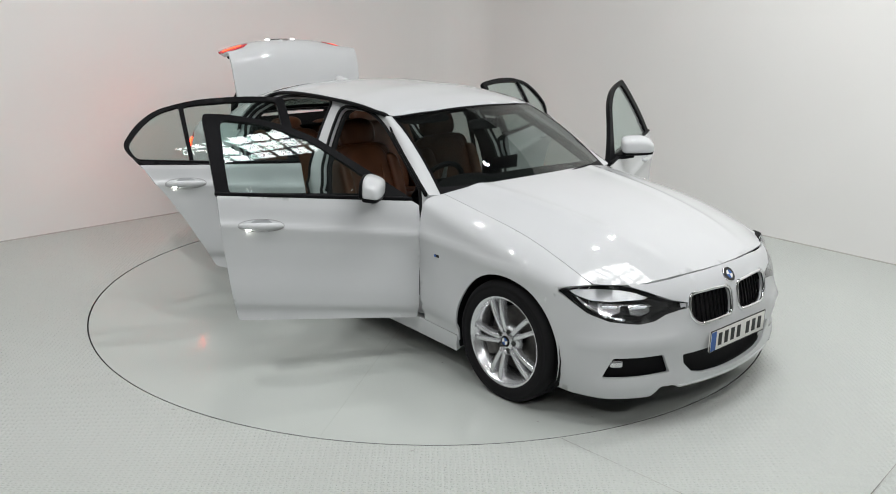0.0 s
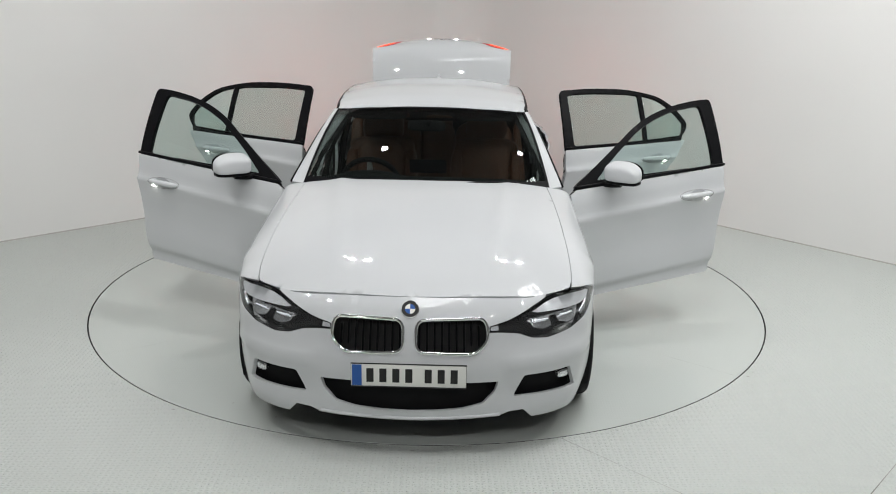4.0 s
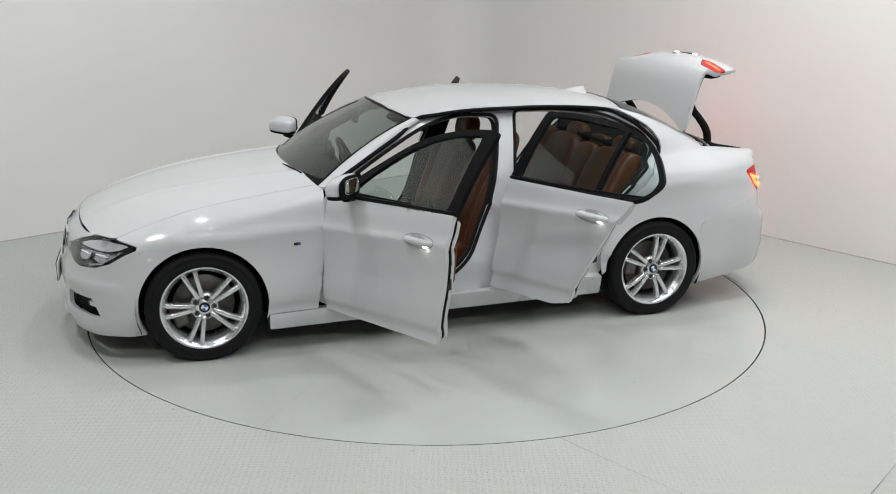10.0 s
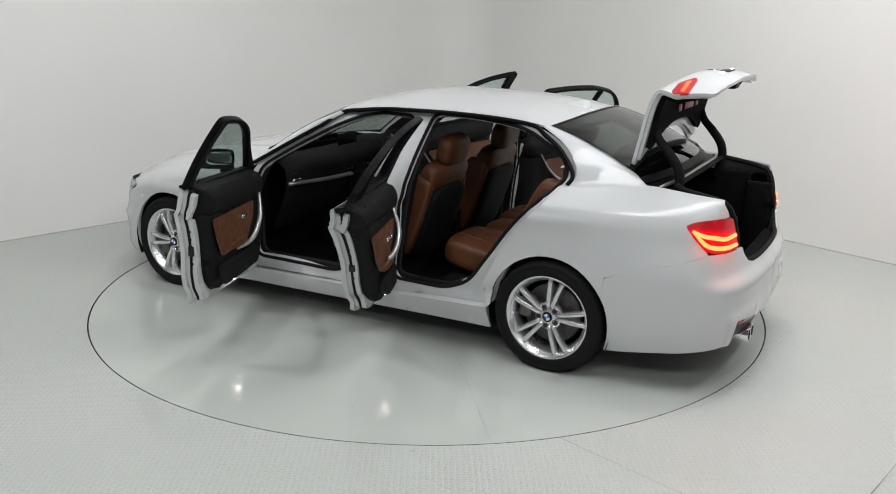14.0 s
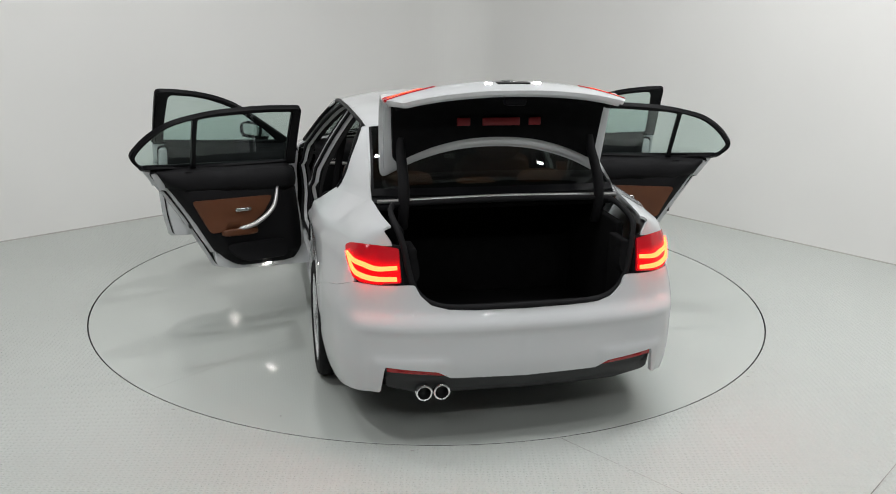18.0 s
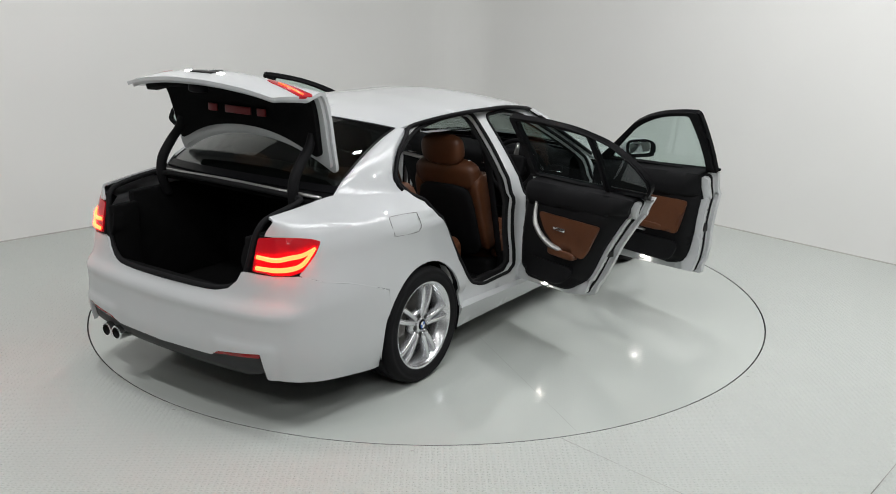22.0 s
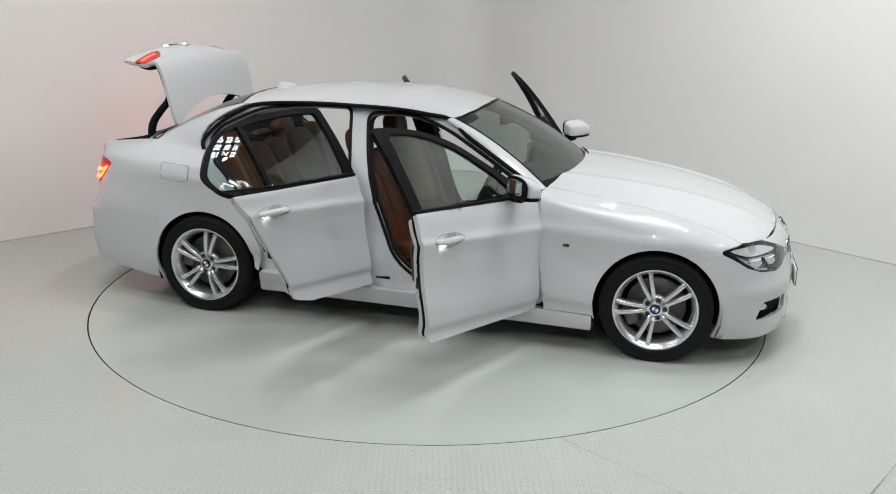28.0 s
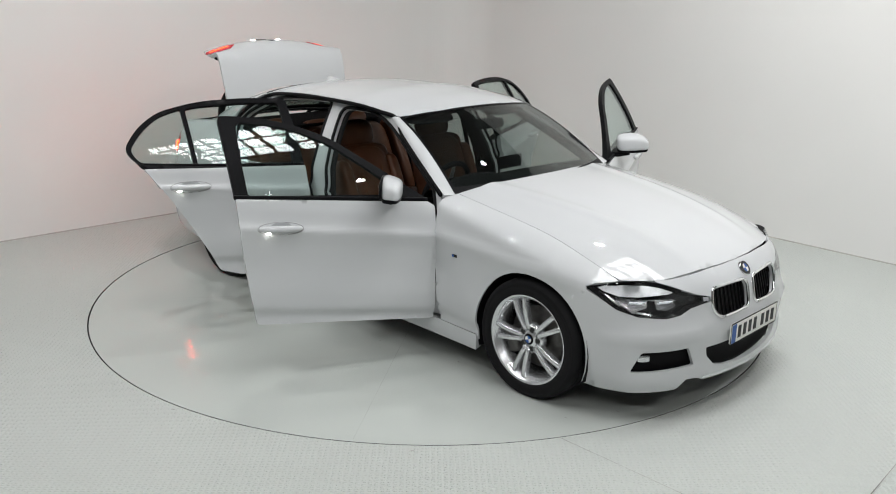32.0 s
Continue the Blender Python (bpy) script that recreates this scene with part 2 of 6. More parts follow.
def floor_marks():
    # joints between the floor's steel plates
    def strip(name, a, b, w, parent, label, z):
        a, b = Vector(a), Vector(b)
        t = (b - a).normalized()
        n = Vector((-t.y, t.x)) * w / 2
        bm = bmesh.new()
        k = max(2, int((b - a).length / 0.12))
        rows = []
        for i in range(k + 1):
            p = a + (b - a) * i / k
            j = 0.5 + random.random()
            rows.append((bm.verts.new((p.x + n.x * j, p.y + n.y * j, z)), bm.verts.new((p.x - n.x * j, p.y - n.y * j, z))))
        for i in range(k):
            bm.faces.new((rows[i][0], rows[i][1], rows[i + 1][1], rows[i + 1][0]))
        ob = new(name, from_bm(name, bm, M_SEAM))
        if parent:
            ob.parent = parent
        else:
            tagged(ob, label, "floor joint", kind="structure")
        return ob
    strip("floor_seam", (0.62, -2.16), (1.45, -3.05), 0.0025, None, "thin joint between floor plates", 0.004)
    strip("floor_seam", (1.72, -2.80), (3.4, -1.0), 0.004, None, "thin joint between floor plates", 0.004)
    # joints and scuffs on the turntable itself
    for a, b, w in [((0.4 * math.cos(q), 0.4 * math.sin(q)), (2.215 * math.cos(q), 2.215 * math.sin(q)), 0.0014) for q in (radians(-54), radians(52), radians(128), radians(-126))]:
        strip("table_seam", a, b, w, TABLE, "", 0.0035)
    rnd = random.Random(4)
    for k in range(34):
        # small dark scuffs and chips by the turntable's edge and on the plates
        out = k % 2 == 0
        r = TABLE_R + (0.03 + 0.05 * rnd.random() if out else -0.1 - 1.2 * rnd.random())
        w = 2 * math.pi * rnd.random()
        s = 0.003 + 0.006 * rnd.random()
        bm = bmesh.new()
        vs = [bm.verts.new((r * math.cos(w) + s * (0.5 + rnd.random()) * math.cos(q), r * math.sin(w) + s * 0.5 * (0.5 + rnd.random()) * math.sin(q), 0.004)) for q in np.linspace(0, 2 * math.pi, 7)[:-1]]
        bm.faces.new(vs)
        ob = new("scuff", from_bm("scuff", bm, M_SEAM))
        if out:
            tagged(ob, "small dark paint chip by the turntable edge", "paint chip", "paint chips", "structure")
        else:
            ob.parent = TABLE


floor_marks()


# ---- the car's surfaces ----
# Car space: x forward from the middle of the wheelbase, y to the car's left, z up from the ground.
OX, OY = 0.155, 0.010          # where the car stands on the turntable
AX, HUB_Z, TYRE_R = 1.405, 0.312, 0.318


def pchip(keys):
    """A smooth function through (u, value) keys that does not overshoot."""
    k = np.array(sorted(keys), float)
    u, v = k[:, 0], k[:, 1:]
    h = np.diff(u)[:, None]
    d = np.diff(v, axis=0) / h
    m = np.zeros_like(v)
    m[0], m[-1] = d[0], d[-1]
    for i in range(1, len(u) - 1):
        s = d[i - 1] * d[i]
        w1, w2 = 2 * h[i] + h[i - 1], h[i] + 2 * h[i - 1]
        with np.errstate(divide="ignore", invalid="ignore"):
            hm = (w1 + w2) / (w1 / d[i - 1] + w2 / d[i])
        m[i] = np.where(s > 0, hm, 0)

    def f(x):
        x = np.clip(np.asarray(x, float), u[0], u[-1])
        i = np.clip(np.searchsorted(u, x) - 1, 0, len(u) - 2)
        t = ((x - u[i]) / h[i, 0])[..., None]
        r = ((2 * t ** 3 - 3 * t ** 2 + 1) * v[i] + (t ** 3 - 2 * t ** 2 + t) * h[i] * m[i]
             + (3 * t ** 2 - 2 * t ** 3) * v[i + 1] + (t ** 3 - t ** 2) * h[i] * m[i + 1])
        return r[..., 0] if r.shape[-1] == 1 else r
    return f


def catmull(pts, n=24, closed=False):
    """Points along a smooth curve through pts."""
    p = np.array(pts, float)
    p = np.vstack([p[-1], p, p[0], p[1]]) if closed else np.vstack([2 * p[0] - p[1], p, 2 * p[-1] - p[-2]])
    out = []
    for i in range(1, len(p) - 2):
        a, b, c, d = p[i - 1:i + 3]
        for t in np.linspace(0, 1, n, endpoint=False):
            out.append(0.5 * (2 * b + (c - a) * t + (2 * a - 5 * b + 4 * c - d) * t ** 2 + (3 * b - a - 3 * c + d) * t ** 3))
    if not closed:
        out.append(p[-2])
    return np.array(out)


# Plan of the body's widest line, from the nose's middle round the left side to the tail's middle.
_plan = catmull([(2.200, 0), (2.188, 0.2), (2.148, 0.43), (2.072, 0.625), (1.945, 0.772), (1.77, 0.848), (1.57, 0.876), (1.35, 0.887),
                 (1.1, 0.883), (0.7, 0.875), (0, 0.872), (-0.7, 0.875), (-1.1, 0.883), (-1.4, 0.890), (-1.7, 0.882),
                 (-1.95, 0.858), (-2.17, 0.812), (-2.305, 0.728), (-2.370, 0.58), (-2.405, 0.33), (-2.418, 0)])
_len = np.concatenate([[0], np.cumsum(np.linalg.norm(np.diff(_plan, axis=0), axis=1))])
S_END = _len[-1]
_tan = np.gradient(_plan, _len, axis=0)
_tan /= np.linalg.norm(_tan, axis=1)[:, None]
_tan[0], _tan[-1] = (0, 1), (0, -1)

D_SIDE = pchip([(-0.70, 0.075), (-0.63, 0.045), (-0.55, 0.022), (-0.47, 0.030), (-0.43, 0.012), (-0.36, 0.010), (-0.22, 0.019), (-0.10, 0.014), (-0.03, 0.003), (-0.010, 0), (0.006, 0.014),
                (0.10, 0.036), (0.16, 0.055), (0.3, 0.12)])
D_NOSE = pchip([(0.13, 0.06), (0.18, 0.012), (0.23, 0.005), (0.30, 0.012), (0.40, 0.005), (0.47, 0.012), (0.52, 0.028), (0.60, 0.045), (0.66, 0.072),
                (0.70, 0.108), (0.72, 0.134), (0.8, 0.25)])
D_TAIL = pchip([(0.16, 0.07), (0.30, 0.015), (0.42, 0.0), (0.575, 0.0), (0.592, 0.004), (0.655, 0.038), (0.70, 0.045), (0.80, 0.052), (0.90, 0.074),
                (1.0, 0.11), (1.1, 0.15)])


# the flanks of the bumpers, which lack the sill's folds
D_FLANK_F = pchip([(0.13, 0.065), (0.20, 0.035), (0.28, 0.014), (0.40, 0.004), (0.55, 0.002), (0.66, 0.006), (0.70, 0.016), (0.8, 0.055)])
D_FLANK_R = pchip([(0.16, 0.060), (0.24, 0.030), (0.34, 0.012), (0.48, 0.004), (0.70, 0.000), (0.84, 0.002), (0.885, 0.010), (0.92, 0.022), (1.0, 0.055), (1.1, 0.10)])


def smooth01(t):
    t = np.clip(t, 0, 1)
    return t * t * (3 - 2 * t)


def shell(s, z):
    """The lower body's outer surface: s metres along the plan from the nose's middle, z up."""
    s, z = np.asarray(s, float), np.asarray(z, float)
    cx, cy = np.interp(s, _len, _plan[:, 0]), np.interp(s, _len, _plan[:, 1])
    tx, ty = np.interp(s, _len, _tan[:, 0]), np.interp(s, _len, _tan[:, 1])
    nx, ny = ty, -tx
    wf, wr = smooth01((nx - 0.2) / 0.6), smooth01((-nx - 0.2) / 0.6)
    kf, kr = smooth01((cx - 1.50) / 0.30), smooth01((-1.50 - cx) / 0.35)
    flank = D_SIDE(z - (0.80 - 0.06 * cx)) * (1 - kf - kr) + D_FLANK_F(z) * kf + D_FLANK_R(z) * kr
    d = flank * (1 - wf - wr) + D_NOSE(z) * wf + D_TAIL(z) * wr
    d = d + 0.045 * smooth01((-1.55 - cx) / 0.55) * smooth01((z - 0.60) / 0.25) * (1 - 0.6 * wr)
    return np.stack([cx - nx * d, cy - ny * d, z], -1)


def s_at(x):
    """Plan length at which the side has this x."""
    return np.interp(-np.asarray(x, float), -_plan[:, 0], _len)


GREEN = pchip([(-2.1, 0.665), (-1.75, 0.725), (-1.4, 0.785), (-1.0, 0.815), (-0.5, 0.822), (0.0, 0.820), (0.5, 0.812), (0.8, 0.80)])
BELT_LINE = pchip([(-2.1, 1.0), (-1.4, 0.985), (-1.0, 0.97), (-0.3, 0.955), (0.75, 0.925)])


def side_y(x, z):
    """Half-width of the car's side at (x, z), doors and pillars included."""
    x, z = np.asarray(x, float), np.asarray(z, float)
    low = shell(s_at(x), z)[..., 1]
    zb = BELT_LINE(x)
    dz = z - zb
    up = GREEN(x) - 0.46 * dz - 0.40 * dz * np.abs(dz)
    k = smooth01((dz + 0.015) / 0.03)
    return low * (1 - k) + up * k


def side_map(inset=0.0):
    return lambda u, v: np.stack([u, side_y(u, v) - inset, v], -1)


# ---- panel builder ----
def inside(p, poly):
    x, y = p[:, 0], p[:, 1]
    r = np.zeros(len(p), bool)
    a = np.array(poly)
    b = np.roll(a, -1, axis=0)
    for (x0, y0), (x1, y1) in zip(a, b):
        if y0 == y1:
            continue
        hit = ((y0 > y) != (y1 > y)) & (x < (x1 - x0) * (y - y0) / (y1 - y0) + x0)
        r ^= hit
    return r


def fillet(pts, r, n=5):
    """Rounds the corners of a closed outline; a point may carry its own radius as third value."""
    out, k = [], len(pts)
    for i in range(k):
        a, b, c = (np.array(pts[j % k][:2], float) for j in (i - 1, i, i + 1))
        rr = pts[i][2] if len(pts[i]) > 2 else r
        u, w = a - b, c - b
        lu, lw = np.linalg.norm(u), np.linalg.norm(w)
        q = min(rr, 0.45 * lu, 0.45 * lw)
        if q < 1e-4:
            out.append(b)
            continue
        p0, p1 = b + u / lu * q, b + w / lw * q
        for t in np.linspace(0, 1, n):
            out.append((1 - t) ** 2 * p0 + 2 * t * (1 - t) * b + t * t * p1)
    return np.array(out)


def resample(poly, h):
    out = []
    for a, b in zip(poly, np.roll(poly, -1, axis=0)):
        m = max(1, int(np.ceil(np.linalg.norm(b - a) / h)))
        out += [a + (b - a) * t for t in np.arange(m) / m]
    return np.array(out)


def arc(cx, cz, r, a0, a1, n=14):
    return [(cx + r * math.cos(radians(a0 + (a1 - a0) * i / (n - 1))), cz + r * math.sin(radians(a0 + (a1 - a0) * i / (n - 1))), 0)
            for i in range(n)]


def normals_of(f, uv, e=1e-3):
    du = np.array([e, 0])
    dv = np.array([0, e])
    a = f(*(uv + du).T) - f(*(uv - du).T)
    b = f(*(uv + dv).T) - f(*(uv - dv).T)
    n = np.cross(a, b)
    return n / np.maximum(np.linalg.norm(n, axis=1), 1e-12)[:, None]


def panel_mesh(name, outline, f, mat, thick=0.02, h=0.04, holes=(), inner=None, mirror=False, rad=0.01, lift=None):
    """A sheet over the outline in (u, v), laid on the surface f and given thickness on its inner side."""
    from mathutils.geometry import delaunay_2d_cdt
    loops = [resample(fillet(outline, rad), h)] + [resample(fillet(o, rad), h) for o in holes]
    pts, edges = [], []
    for lo in loops:
        k = len(pts)
        pts += [tuple(p) for p in lo]
        edges += [(k + i, k + (i + 1) % len(lo)) for i in range(len(lo))]
    lo, hi = loops[0].min(0), loops[0].max(0)
    gu, gv = np.arange(lo[0] + h / 2, hi[0], h), np.arange(lo[1] + h / 2, hi[1], h)
    g = np.array([(a + (h / 2 if j % 2 else 0), b) for j, b in enumerate(gv) for a in gu])
    if len(g):
        keep = inside(g, loops[0])
        for o in loops[1:]:
            keep &= ~inside(g, o)
        g = g[keep]
        if len(g):
            bd = np.array(pts)
            g = g[np.array([np.min(((bd - p) ** 2).sum(1)) > (0.45 * h) ** 2 for p in g], bool)] if len(g) else g
        pts += [tuple(p) for p in g]
    r = delaunay_2d_cdt([Vector(p) for p in pts], edges, [], 0, 1e-6)
    uv = np.array([tuple(p) for p in r[0]])
    tri = [t for t in r[2] if len(t) == 3]
    cen = np.array([(uv[t[0]] + uv[t[1]] + uv[t[2]]) / 3 for t in tri])
    ok = inside(cen, loops[0])
    for o in loops[1:]:
        ok &= ~inside(cen, o)
    tri = [t for t, k in zip(tri, ok) if k]
    p = f(uv[:, 0], uv[:, 1])
    nr = normals_of(f, uv)
    # outward is away from the car's inside
    core = np.stack([np.clip(p[:, 0], -1.5, 1.5), 0 * p[:, 0], 0 * p[:, 0] + 0.6], -1) if inner is None else np.array(inner)
    if ((p - core) * nr).sum() < 0:
        nr = -nr
    if lift is not None:
        p = p + nr * lift(uv[:, 0], uv[:, 1])[:, None]
    n = len(p)
    verts = np.vstack([p, p - nr * thick])
    if mirror:
        verts[:, 1] *= -1
    cnt = {}
    for t in tri:
        for a, b in ((t[0], t[1]), (t[1], t[2]), (t[2], t[0])):
            cnt[(a, b)] = cnt.get((a, b), 0) + 1
    rim = [(a, b) for a, b in cnt if (b, a) not in cnt]
    faces = [tuple(t) for t in tri] + [(t[2] + n, t[1] + n, t[0] + n) for t in tri]
    faces += [(b, a, a + n, b + n) for a, b in rim]
    # orient the front faces along the outward normals
    t = tri[len(tri) // 2]
    fn = np.cross(verts[t[1]] - verts[t[0]], verts[t[2]] - verts[t[0]])
    want = nr[t[0]] * (np.array([1, -1, 1]) if mirror else 1)
    if fn @ want < 0:
        faces = [fc[::-1] for fc in faces]
    me = bpy.data.meshes.new(name)
    me.from_pydata(verts.tolist(), [], faces)
    me.materials.append(mat)
    k = len(tri)
    sm = np.zeros(len(faces), bool)
    sm[:2 * k] = True
    me.polygons.foreach_set("use_smooth", sm)
    me.update()
    # keep the rim crisp
    rimset = {(min(a, b), max(a, b)) for a, b in rim}
    rimset |= {(min(a, b) + n, max(a, b) + n) for a, b in rim}
    sharp = np.array([tuple(sorted(e.vertices)) in rimset for e in me.edges], bool)
    at = me.attributes.new("sharp_edge", "BOOLEAN", "EDGE")
    at.data.foreach_set("value", sharp)
    return me


def part(name, me, parent, label="", m=None):
    """Links a mesh as one object under a thing or part. First-level parts stand in car space."""
    ob = new(name, me)
    ob.parent = parent
    if parent is CAR:
        ob.matrix_local = pose(OX, OY, 0) @ (m or Matrix())
    elif m is not None:
        ob.matrix_local = m
    if label:
        ob["label"] = label
    return ob


M_WHITE = material("white_car_paint", (0.59, 0.605, 0.617), 0.5, coat=1.0, vary=0.012, vary_scale=4, ior=1.2)
M_BLACK = material("gloss_black_trim", (0.006, 0.006, 0.007), 0.4, ior=1.16)
M_RUBBER = material("black_rubber", (0.009, 0.009, 0.010), 0.8, ior=1.28, bump=0.15, bump_scale=180, vary=0.2)
M_PLASTIC = material("black_plastic", (0.007, 0.007, 0.008), 0.7, ior=1.26, bump=0.25, bump_scale=350, vary=0.15, vary_scale=8)
M_CARPET = material("black_carpet", (0.006, 0.006, 0.0065), 0.95, ior=1.2, bump=0.8, bump_scale=420, vary=0.25, vary_scale=14)
M_TAN = material("tan_leather", (0.100, 0.034, 0.0125), 0.48, bump=0.35, bump_scale=240, vary=0.14, vary_scale=9, rough_vary=0.08)
M_HEADLINE = material("anthracite_headlining", (0.012, 0.012, 0.013), 0.9, bump=0.3, bump_scale=300)
M_CHROME = material("chrome", (0.85, 0.86, 0.87), 0.08, 1.0)
M_ALLOY = material("silver_alloy", (0.76, 0.77, 0.79), 0.27, 0.85, coat=0.2, vary=0.04)
M_SATIN = material("satin_aluminium_trim", (0.40, 0.40, 0.39), 0.35, 0.8)
M_DISC = material("brake_steel", (0.14, 0.135, 0.13), 0.45, 0.8, vary=0.2, vary_scale=30)
M_CLEAR = glass("clear_window", (0.83, 0.90, 0.88))
M_SCREEN = glass("windscreen_glass", (0.58, 0.63, 0.61))
M_REARGLASS = glass("tinted_rear_glass", (0.36, 0.40, 0.38))
M_LENS = glass("clear_lamp_lens", (0.95, 0.96, 0.97))
M_MIRROR = material("mirror_glass", (0.9, 0.92, 0.93), 0.02, 1.0)
M_TAIL = glow("lit_tail_lamp_red", (0.36, 0.004, 0.010), 0.28)
M_TAILBAR = glow("tail_lamp_light_bar", (1.0, 0.020, 0.005), 34.0)
M_LAMP = glow("small_white_lamp", (1.0, 0.97, 0.90), 30.0)
M_COURTESY = glow("door_courtesy_lamp", (1.0, 0.96, 0.88), 40.0)
M_RED = material("red_reflector", (0.30, 0.004, 0.006), 0.2, coat=0.5)
M_BLUE = material("blue_band", (0.022, 0.10, 0.36), 0.4)
M_PLATEF = material("number_plate_white", (0.80, 0.80, 0.76), 0.4, vary=0.03)
M_INK = material("black_print", (0.012, 0.012, 0.012), 0.5)

CAR = new("car")
tagged(CAR, "white four-door saloon car with all doors and boot open", "car")

# ---- outer panels, left and right alike ----
ARCH_F, ARCH_R = 0.352, 0.348
HOOD_Y = pchip([(0.70, 0.690), (1.0, 0.712), (1.4, 0.728), (1.705, 0.738), (1.885, 0.725), (2.135, 0.69)])
HOOD_C = pchip([(0.72, 1.000), (0.86, 0.990), (1.1, 0.967), (1.4, 0.925), (1.676, 0.868), (1.873, 0.807), (2.005, 0.748), (2.085, 0.704), (2.135, 0.67)])
HOOD_E = pchip([(0.70, 0.945), (1.0, 0.908), (1.4, 0.846), (1.705, 0.758), (1.885, 0.683), (2.005, 0.632), (2.085, 0.60), (2.135, 0.57)])
SHOULDER = pchip([(0.70, 0.880), (1.0, 0.815), (1.4, 0.735), (1.705, 0.662), (1.985, 0.62)])


def hood_z(x, y):
    ye = HOOD_Y(x)
    t = np.abs(y) / ye
    c, e = HOOD_C(x), HOOD_E(x)
    crease = 0.009 * np.exp(-((np.abs(y) - (0.33 + 0.12 * (2.0 - x))) / 0.042) ** 2) * smooth01((2.05 - x) / 0.3)
    return c - (c - e) * t ** 2.6 + crease


def hood_map(u, v):
    return np.stack([u, v, hood_z(u, v)], -1)


def fender_map(u, v):
    """u = x; v = z up to the shoulder, then rolls over to the bonnet's edge at v = shoulder + 0.2."""
    zs = SHOULDER(u)
    t = np.clip((v - zs) / 0.2, 0, 1)
    a = shell(s_at(u), np.minimum(v, zs))
    b = np.stack([u, HOOD_Y(u) + 0.0015, hood_z(u, HOOD_Y(u)) + 0.0], -1)
    ta = np.zeros_like(a)
    ta[..., 2] = 0.16
    ta[..., 1] = -0.02
    tb = np.zeros_like(a)
    tb[..., 1] = -0.16
    tb[..., 2] = 0.05
    t = t[..., None]
    hz = ((2 * t ** 3 - 3 * t ** 2 + 1) * a + (t ** 3 - 2 * t ** 2 + t) * ta + (3 * t ** 2 - 2 * t ** 3) * b + (t ** 3 - t ** 2) * tb)
    return np.where(t > 0, hz, a)


DECK = pchip([(-2.40, 1.00), (-2.30, 1.015), (-2.1, 1.035), (-1.82, 1.058), (-1.6, 1.045), (-1.4, 1.03), (-1.2, 1.01)])
DECK_Y = pchip([(-2.40, 0.55), (-2.3, 0.575), (-2.1, 0.605), (-1.82, 0.628), (-1.6, 0.69), (-1.4, 0.735), (-1.2, 0.77)])


def quarter_map(u, v):
    """u = plan length; v = z up to the shoulder at 0.94, then rolls in to the boot opening's edge at v = 1.14."""
    zs = 0.935
    a = shell(u, np.minimum(v, zs))
    t = np.clip((v - zs) / 0.2, 0, 1)[..., None]
    bx = np.minimum(a[..., 0] + 0.02, -1.2)
    bx = np.maximum(bx, -2.33)
    b = np.stack([bx, np.minimum(DECK_Y(bx), a[..., 1] - 0.02), DECK(bx)], -1)
    # the shoulder leans in towards the roof pillar; towards the tail it rolls over
    k = smooth01((bx + 2.12) / 0.45)
    ta = np.zeros_like(a)
    ta[..., 2] = 0.12 - 0.03 * k
    ta[..., 1] = -0.03 - 0.06 * k
    tb = np.zeros_like(a)
    tb[..., 1] = -0.2 + 0.09 * k
    tb[..., 2] = 0.02 + 0.09 * k
    hz = ((2 * t ** 3 - 3 * t ** 2 + 1) * a + (t ** 3 - 2 * t ** 2 + t) * ta + (3 * t ** 2 - 2 * t ** 3) * b + (t ** 3 - t ** 2) * tb)
    return np.where(t > 0, hz, a)


ROOF_C = pchip([(0.24, 1.322), (0.0, 1.378), (-0.3, 1.412), (-0.7, 1.411), (-1.0, 1.393), (-1.32, 1.345)])
ROOF_E = pchip([(0.24, 1.27), (0.0, 1.318), (-0.3, 1.345), (-0.7, 1.350), (-1.0, 1.338), (-1.32, 1.295)])
ROOF_Y = pchip([(0.24, 0.585), (0.0, 0.598), (-0.4, 0.600), (-0.8, 0.592), (-1.1, 0.575), (-1.32, 0.555)])


def roof_map(u, v):
    t = np.abs(v) / ROOF_Y(u)
    return np.stack([u, v, ROOF_C(u) - (ROOF_C(u) - ROOF_E(u)) * t ** 2.3], -1)


def loft(bottom, top, bulge):
    """Glass between two curves given as functions of the cross position -1..1."""
    def f(u, v):
        a, b = bottom(u), top(u)
        t = v[..., None] if np.ndim(v) else np.array([v])
        m = a * (1 - t) + b * t
        m[..., 2] += bulge * (t * (1 - t) * 4)[..., 0]
        return m
    return f


def screen_bottom(u):
    return np.stack([0.905 - 0.165 * np.abs(u) ** 2.2, 0.712 * u, 0.945 - 0.012 * u * u], -1)


def screen_top(u):
    return np.stack([0.235 - 0.085 * np.abs(u) ** 2.2, 0.588 * u, 1.322 - 0.032 * u * u], -1)


def rear_bottom(u):
    return np.stack([-1.93 + 0.11 * np.abs(u) ** 2.2, 0.615 * u, 1.082 - 0.018 * u * u], -1)


def rear_top(u):
    return np.stack([-1.315 + 0.065 * np.abs(u) ** 2.2, 0.553 * u, 1.347 - 0.036 * u * u], -1)


